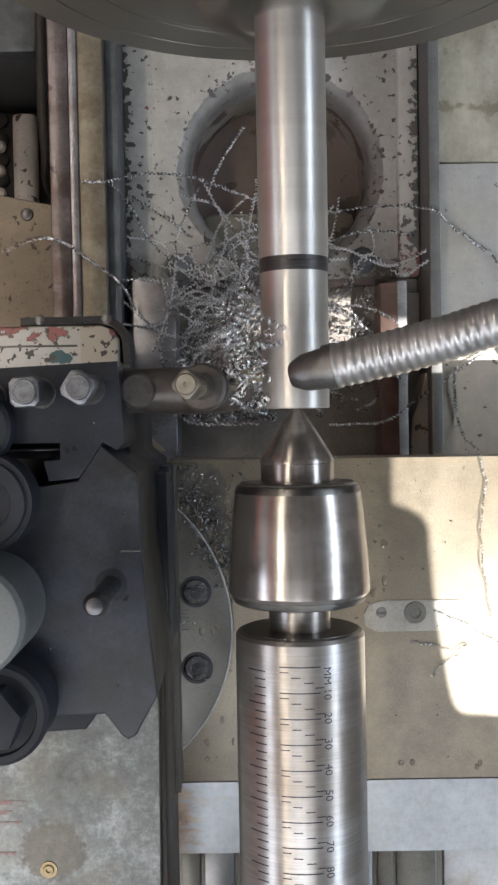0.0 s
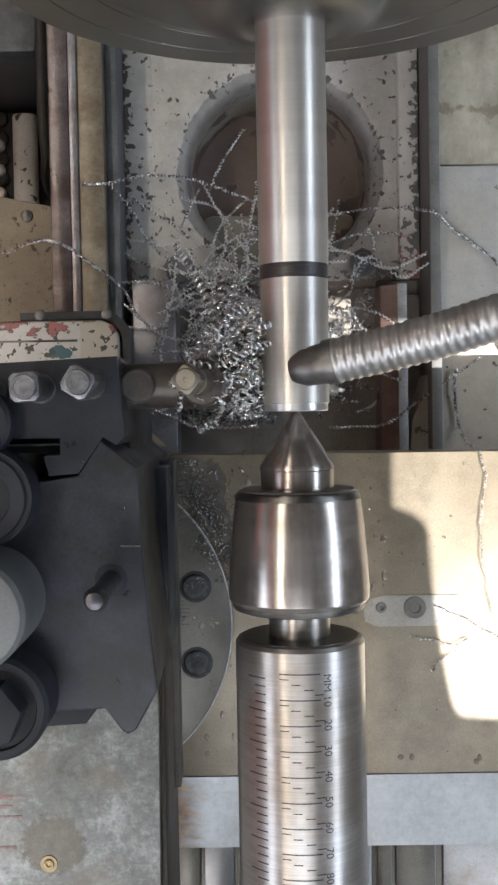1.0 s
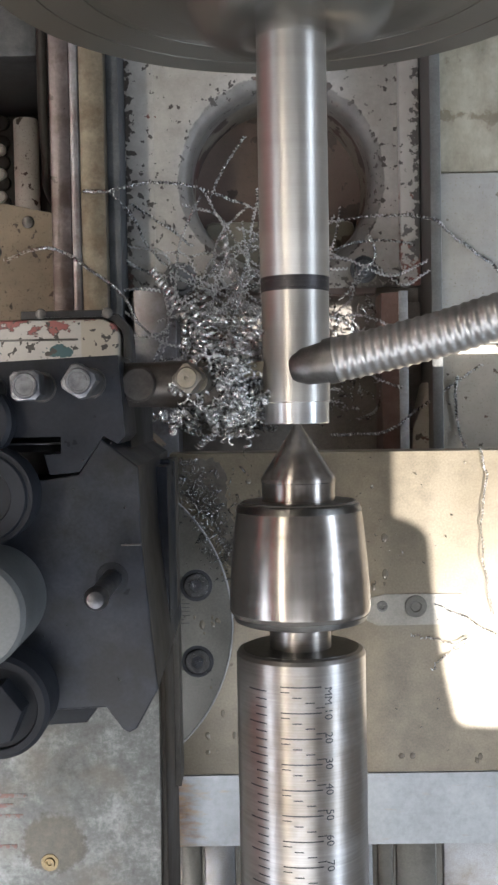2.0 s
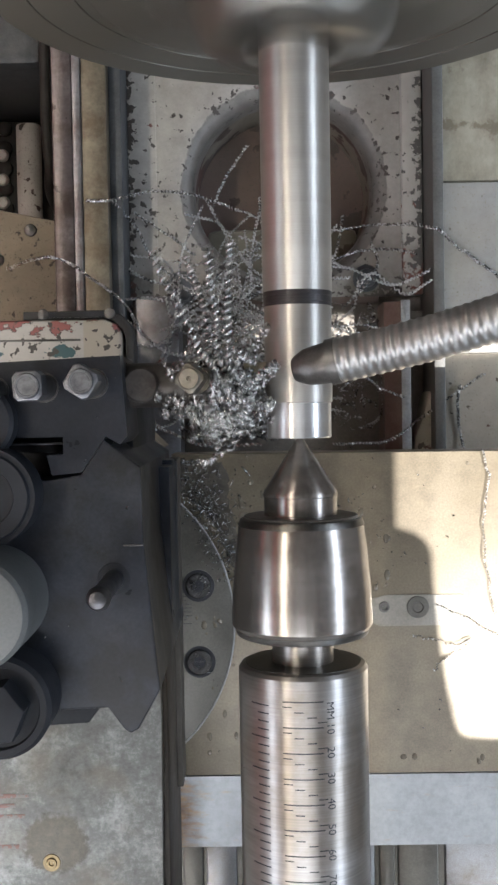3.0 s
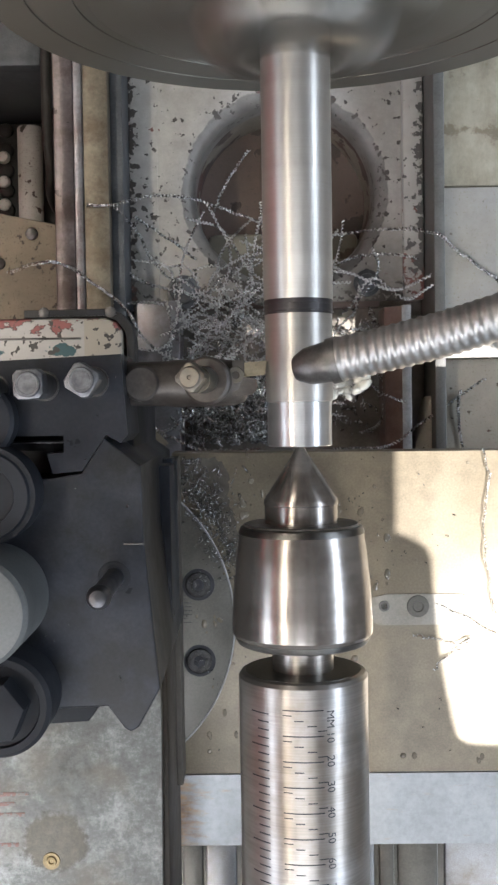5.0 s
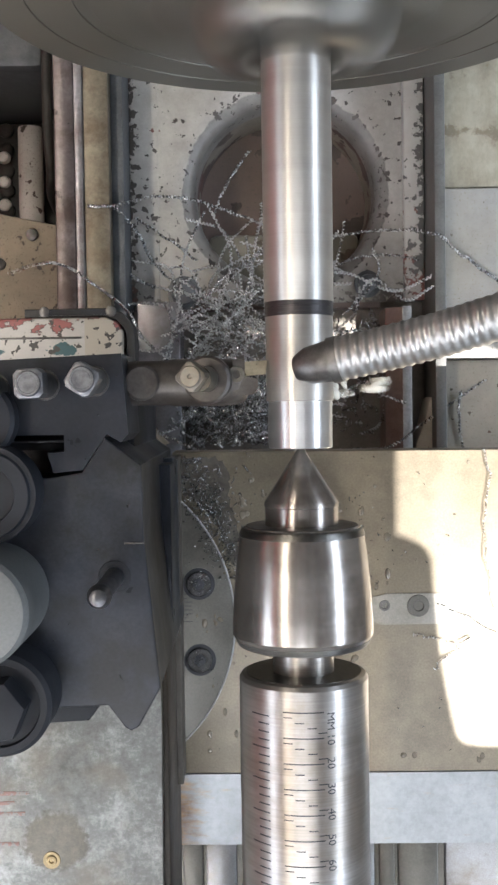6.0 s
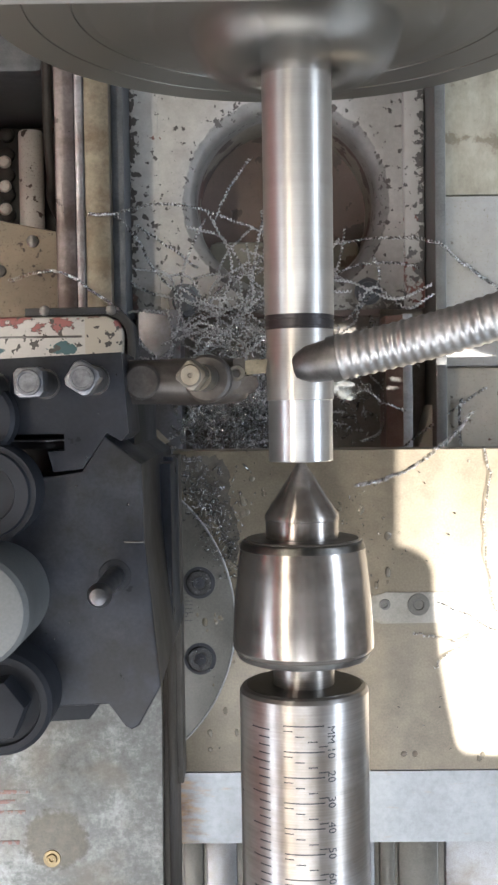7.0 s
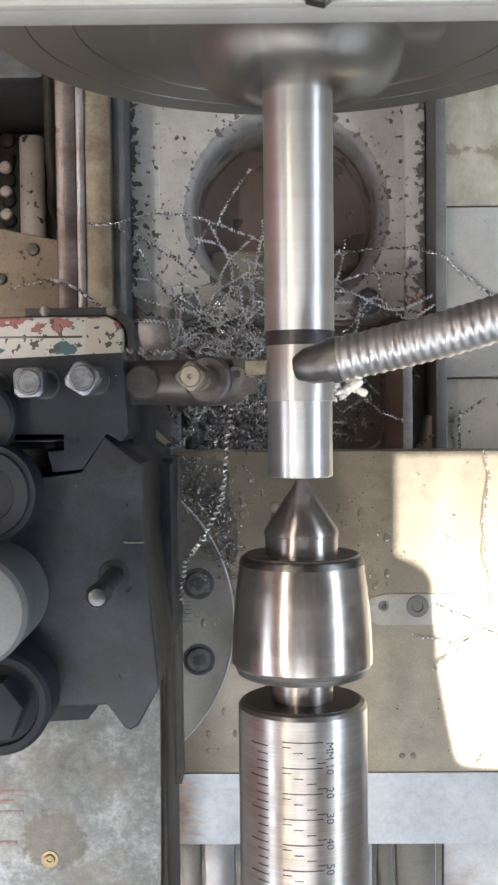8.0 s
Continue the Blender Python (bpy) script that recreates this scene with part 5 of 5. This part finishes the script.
def swarf_motion():
    random.seed(41)
    place = {   # seconds, place relative to the carriage, settling height
        0: [(0.0, -20, 20, 4), (0.5, -22, 19, 5), (1.0, -25, 18, 6), (1.5, -28, 16, 6), (2.8, -29, 8, 6), (3.5, -29, 8, 6)],
        1: [(0.0, 6, 24, -120), (0.6, 4, 22, -110), (0.9, -22, 17, 0), (1.5, -31, 9, 6), (2.8, -30, 3, 5), (3.5, -32, 3, 5)],
        2: [(0.0, 6, 36, -120), (1.6, 5, 28, -110), (2.1, -18, 12, -8), (2.8, -30, 3, 8), (3.5, -28, 6, 9)]}
    rest = [(-30, 12, -276), (-48, 6, -272), (-8, 8, -278)]
    for ob, k in BUNDLES:
        rows, base = [], place[k]
        for i in range(0, 81):
            t = i / 10
            if t <= 4.3:
                j = [r for r in base if r[0] <= t][-1]
                nx = [r for r in base if r[0] > t]
                n2 = nx[0] if nx else j
                f = (t - j[0]) / (n2[0] - j[0]) if n2 is not j else 0
                p = Vector([j[q] + (n2[q] - j[q]) * f for q in (1, 2, 3)]) + Vector((slide(t), travel(t), 0))
                p += Vector((random.gauss(0, 1.2), random.gauss(0, 1.2), random.gauss(0, 0.8)))
                e = Euler((random.gauss(0, 0.18), 0.25 * math.sin(7 * t + k), random.gauss(0, 0.14)))
                last = (p.copy(), e.copy())
            else:
                f = min(1.0, (t - 4.3) / 0.2)
                p = last[0].lerp(Vector(rest[k]), f ** 1.3)
                e = Euler((last[1].x + 0.9 * f, last[1].y, last[1].z - 0.7 * f))
            rows.append((t, Matrix.LocRotScale(p * MM, e, None)))
        walk(ob, rows)
    # the hanging coil waits in the nest under the tool and swings out over the slide
    base = HANGING.location.copy()
    rows = [(0.0, (10, 60, -262), 70), (6.9, (10, 60, -262), 70), (7.05, (6, 34, -120), 50), (7.2, (0, 4, -20), 10), (7.4, (1, 0, -2), 4), (7.7, (-2, 8, -4), -3), (8.0, (0, 13, -4), 0)]
    walk(HANGING, [(t, Matrix.Translation(base + Vector(p) * MM) @ Matrix.Rotation(radians(a), 4, "Z")) for t, p, a in rows])
    base = FLUNG.location.copy()
    rows = [(0.0, (-30, 66, -262), 60), (6.6, (-30, 66, -262), 60), (6.75, (0, 30, -100), 40), (6.9, (8, 5, -60), -1), (7.05, (4, 1, -62), -8), (7.25, (22, 36, -160), -20), (7.4, (30, 62, -252), -30), (8.0, (30, 62, -252), -30)]
    walk(FLUNG, [(t, Matrix.Translation(base + Vector(p) * MM) @ Matrix.Rotation(radians(a), 4, "Z")) for t, p, a in rows])
    base = TRAILING.location.copy()
    rows = [(0.0, (30, 26, -266), 40), (7.3, (30, 26, -266), 40), (7.5, (14, 16, -150), 20), (7.7, (4, 8, -40), 4), (8.0, (0, 13, -12), 0)]
    walk(TRAILING, [(t, Matrix.Translation(base + Vector(p) * MM) @ Matrix.Rotation(radians(a), 4, "Z")) for t, p, a in rows])
    # splashes leave the back of the bar and fall into the bed
    for k, ob in enumerate(DROPS):
        rows = [(0.0, pose(0.002, 0.008 + travel(0.0) * MM, -0.018, 0, 0, 40 * k))]
        starts = [0.85] + [3.85 + 0.42 * n for n in range(10)]
        for s in starts:
            s += 0.045 * k
            if s > 7.95 or s <= rows[-1][0]:
                continue
            y, turn = 7 + random.gauss(0, 1.6), random.uniform(-60, 60)
            reach = (16, 20, 25, 19, 31, 23, 37, 18, 42)[k]
            for dt, x, z in ((0.0, 2, -18), (0.04, 9, -14), (0.08, reach * 0.7, -10), (0.3, reach, -16), (0.34, reach + 6, -60), (0.38, reach + 4, -345), (0.4, 4, -345)):
                if s + dt < 8.0:
                    rows.append((s + dt, pose(x * MM, (y + travel(s)) * MM, z * MM, 0, 0, turn)))
        rows.append((8.0, rows[-1][1]))
        walk(ob, rows)
    # the chip hook reaches in from the front, strikes the bundle and leaves
    rows = [(0.0, pose(-0.36, -0.30, -0.328)), (3.6, pose(-0.36, -0.30, -0.328)), (3.9, pose(-0.45, -0.10, 0.05, 0, 0, 8)), (4.1, pose(-0.25, 0.0, 0.07, 0, 0, 8)), (4.2, pose(-0.078, 0.004, 0.062, 0, 0, 8)),
            (4.3, pose(-0.048, 0.013, 0.06, 0, 0, 9)), (4.37, pose(-0.048, -0.060, 0.069, 0, 0, 5)), (4.4, pose(-0.050, -0.064, 0.07, 0, 0, 4)), (4.44, pose(-0.056, -0.066, 0.07, 0, 0, 4)), (4.54, pose(-0.42, -0.10, 0.09, 0, 0, 2)), (4.7, pose(-0.45, -0.25, -0.1)), (5.0, pose(-0.36, -0.30, -0.328)), (8.0, pose(-0.36, -0.30, -0.328))]
    walk(HOOK, rows)


# ---- movement ----
SLIDE = [(0.0, 0.0), (3.6, 0.0), (3.7, -2.0), (3.8, -8.0), (3.9, -11.6), (4.0, -11.93), (4.6, -11.93), (4.7, -8.0), (4.8, -3.0), (4.9, -0.4), (5.0, 0.0), (8.0, 0.0)]


def level(rows, t):
    for (t0, v0), (t1, v1) in zip(rows, rows[1:]):
        if t <= t1:
            return v0 + (v1 - v0) * max(0.0, (t - t0) / (t1 - t0))
    return rows[-1][1]


def travel(t):
    return level([(r[0], r[1]) for r in TRAVEL], t)


def slide(t):
    return level(SLIDE, t)


def motions():
    for ob in RIDERS:
        base = ob.location.copy()
        walk(ob, [(r[0], Matrix.Translation(base + Vector((0, r[1], 0)) * MM)) for r in TRAVEL])
    times = sorted({r[0] for r in TRAVEL} | {s[0] for s in SLIDE})
    for ob in CROSS:
        base = ob.location.copy()
        walk(ob, [(t, Matrix.Translation(base + Vector((slide(t), travel(t), 0)) * MM)) for t in times])
    # the spindle turns 88 degrees in a thirtieth of a second
    for ob in (CHUCK, WORK):
        base = ob.location.copy()
        walk(ob, [(k / FPS, Matrix.Translation(base) @ Matrix.Rotation(radians(88 * k + 75), 4, "Y")) for k in range(8 * FPS + 1)])
    base = SKIN.location.copy()
    walk(SKIN, [(r[0], Matrix.Translation(base + Vector((0, r[1], 0)) * MM)) for r in TRAVEL])
    swarf_motion()


motions()
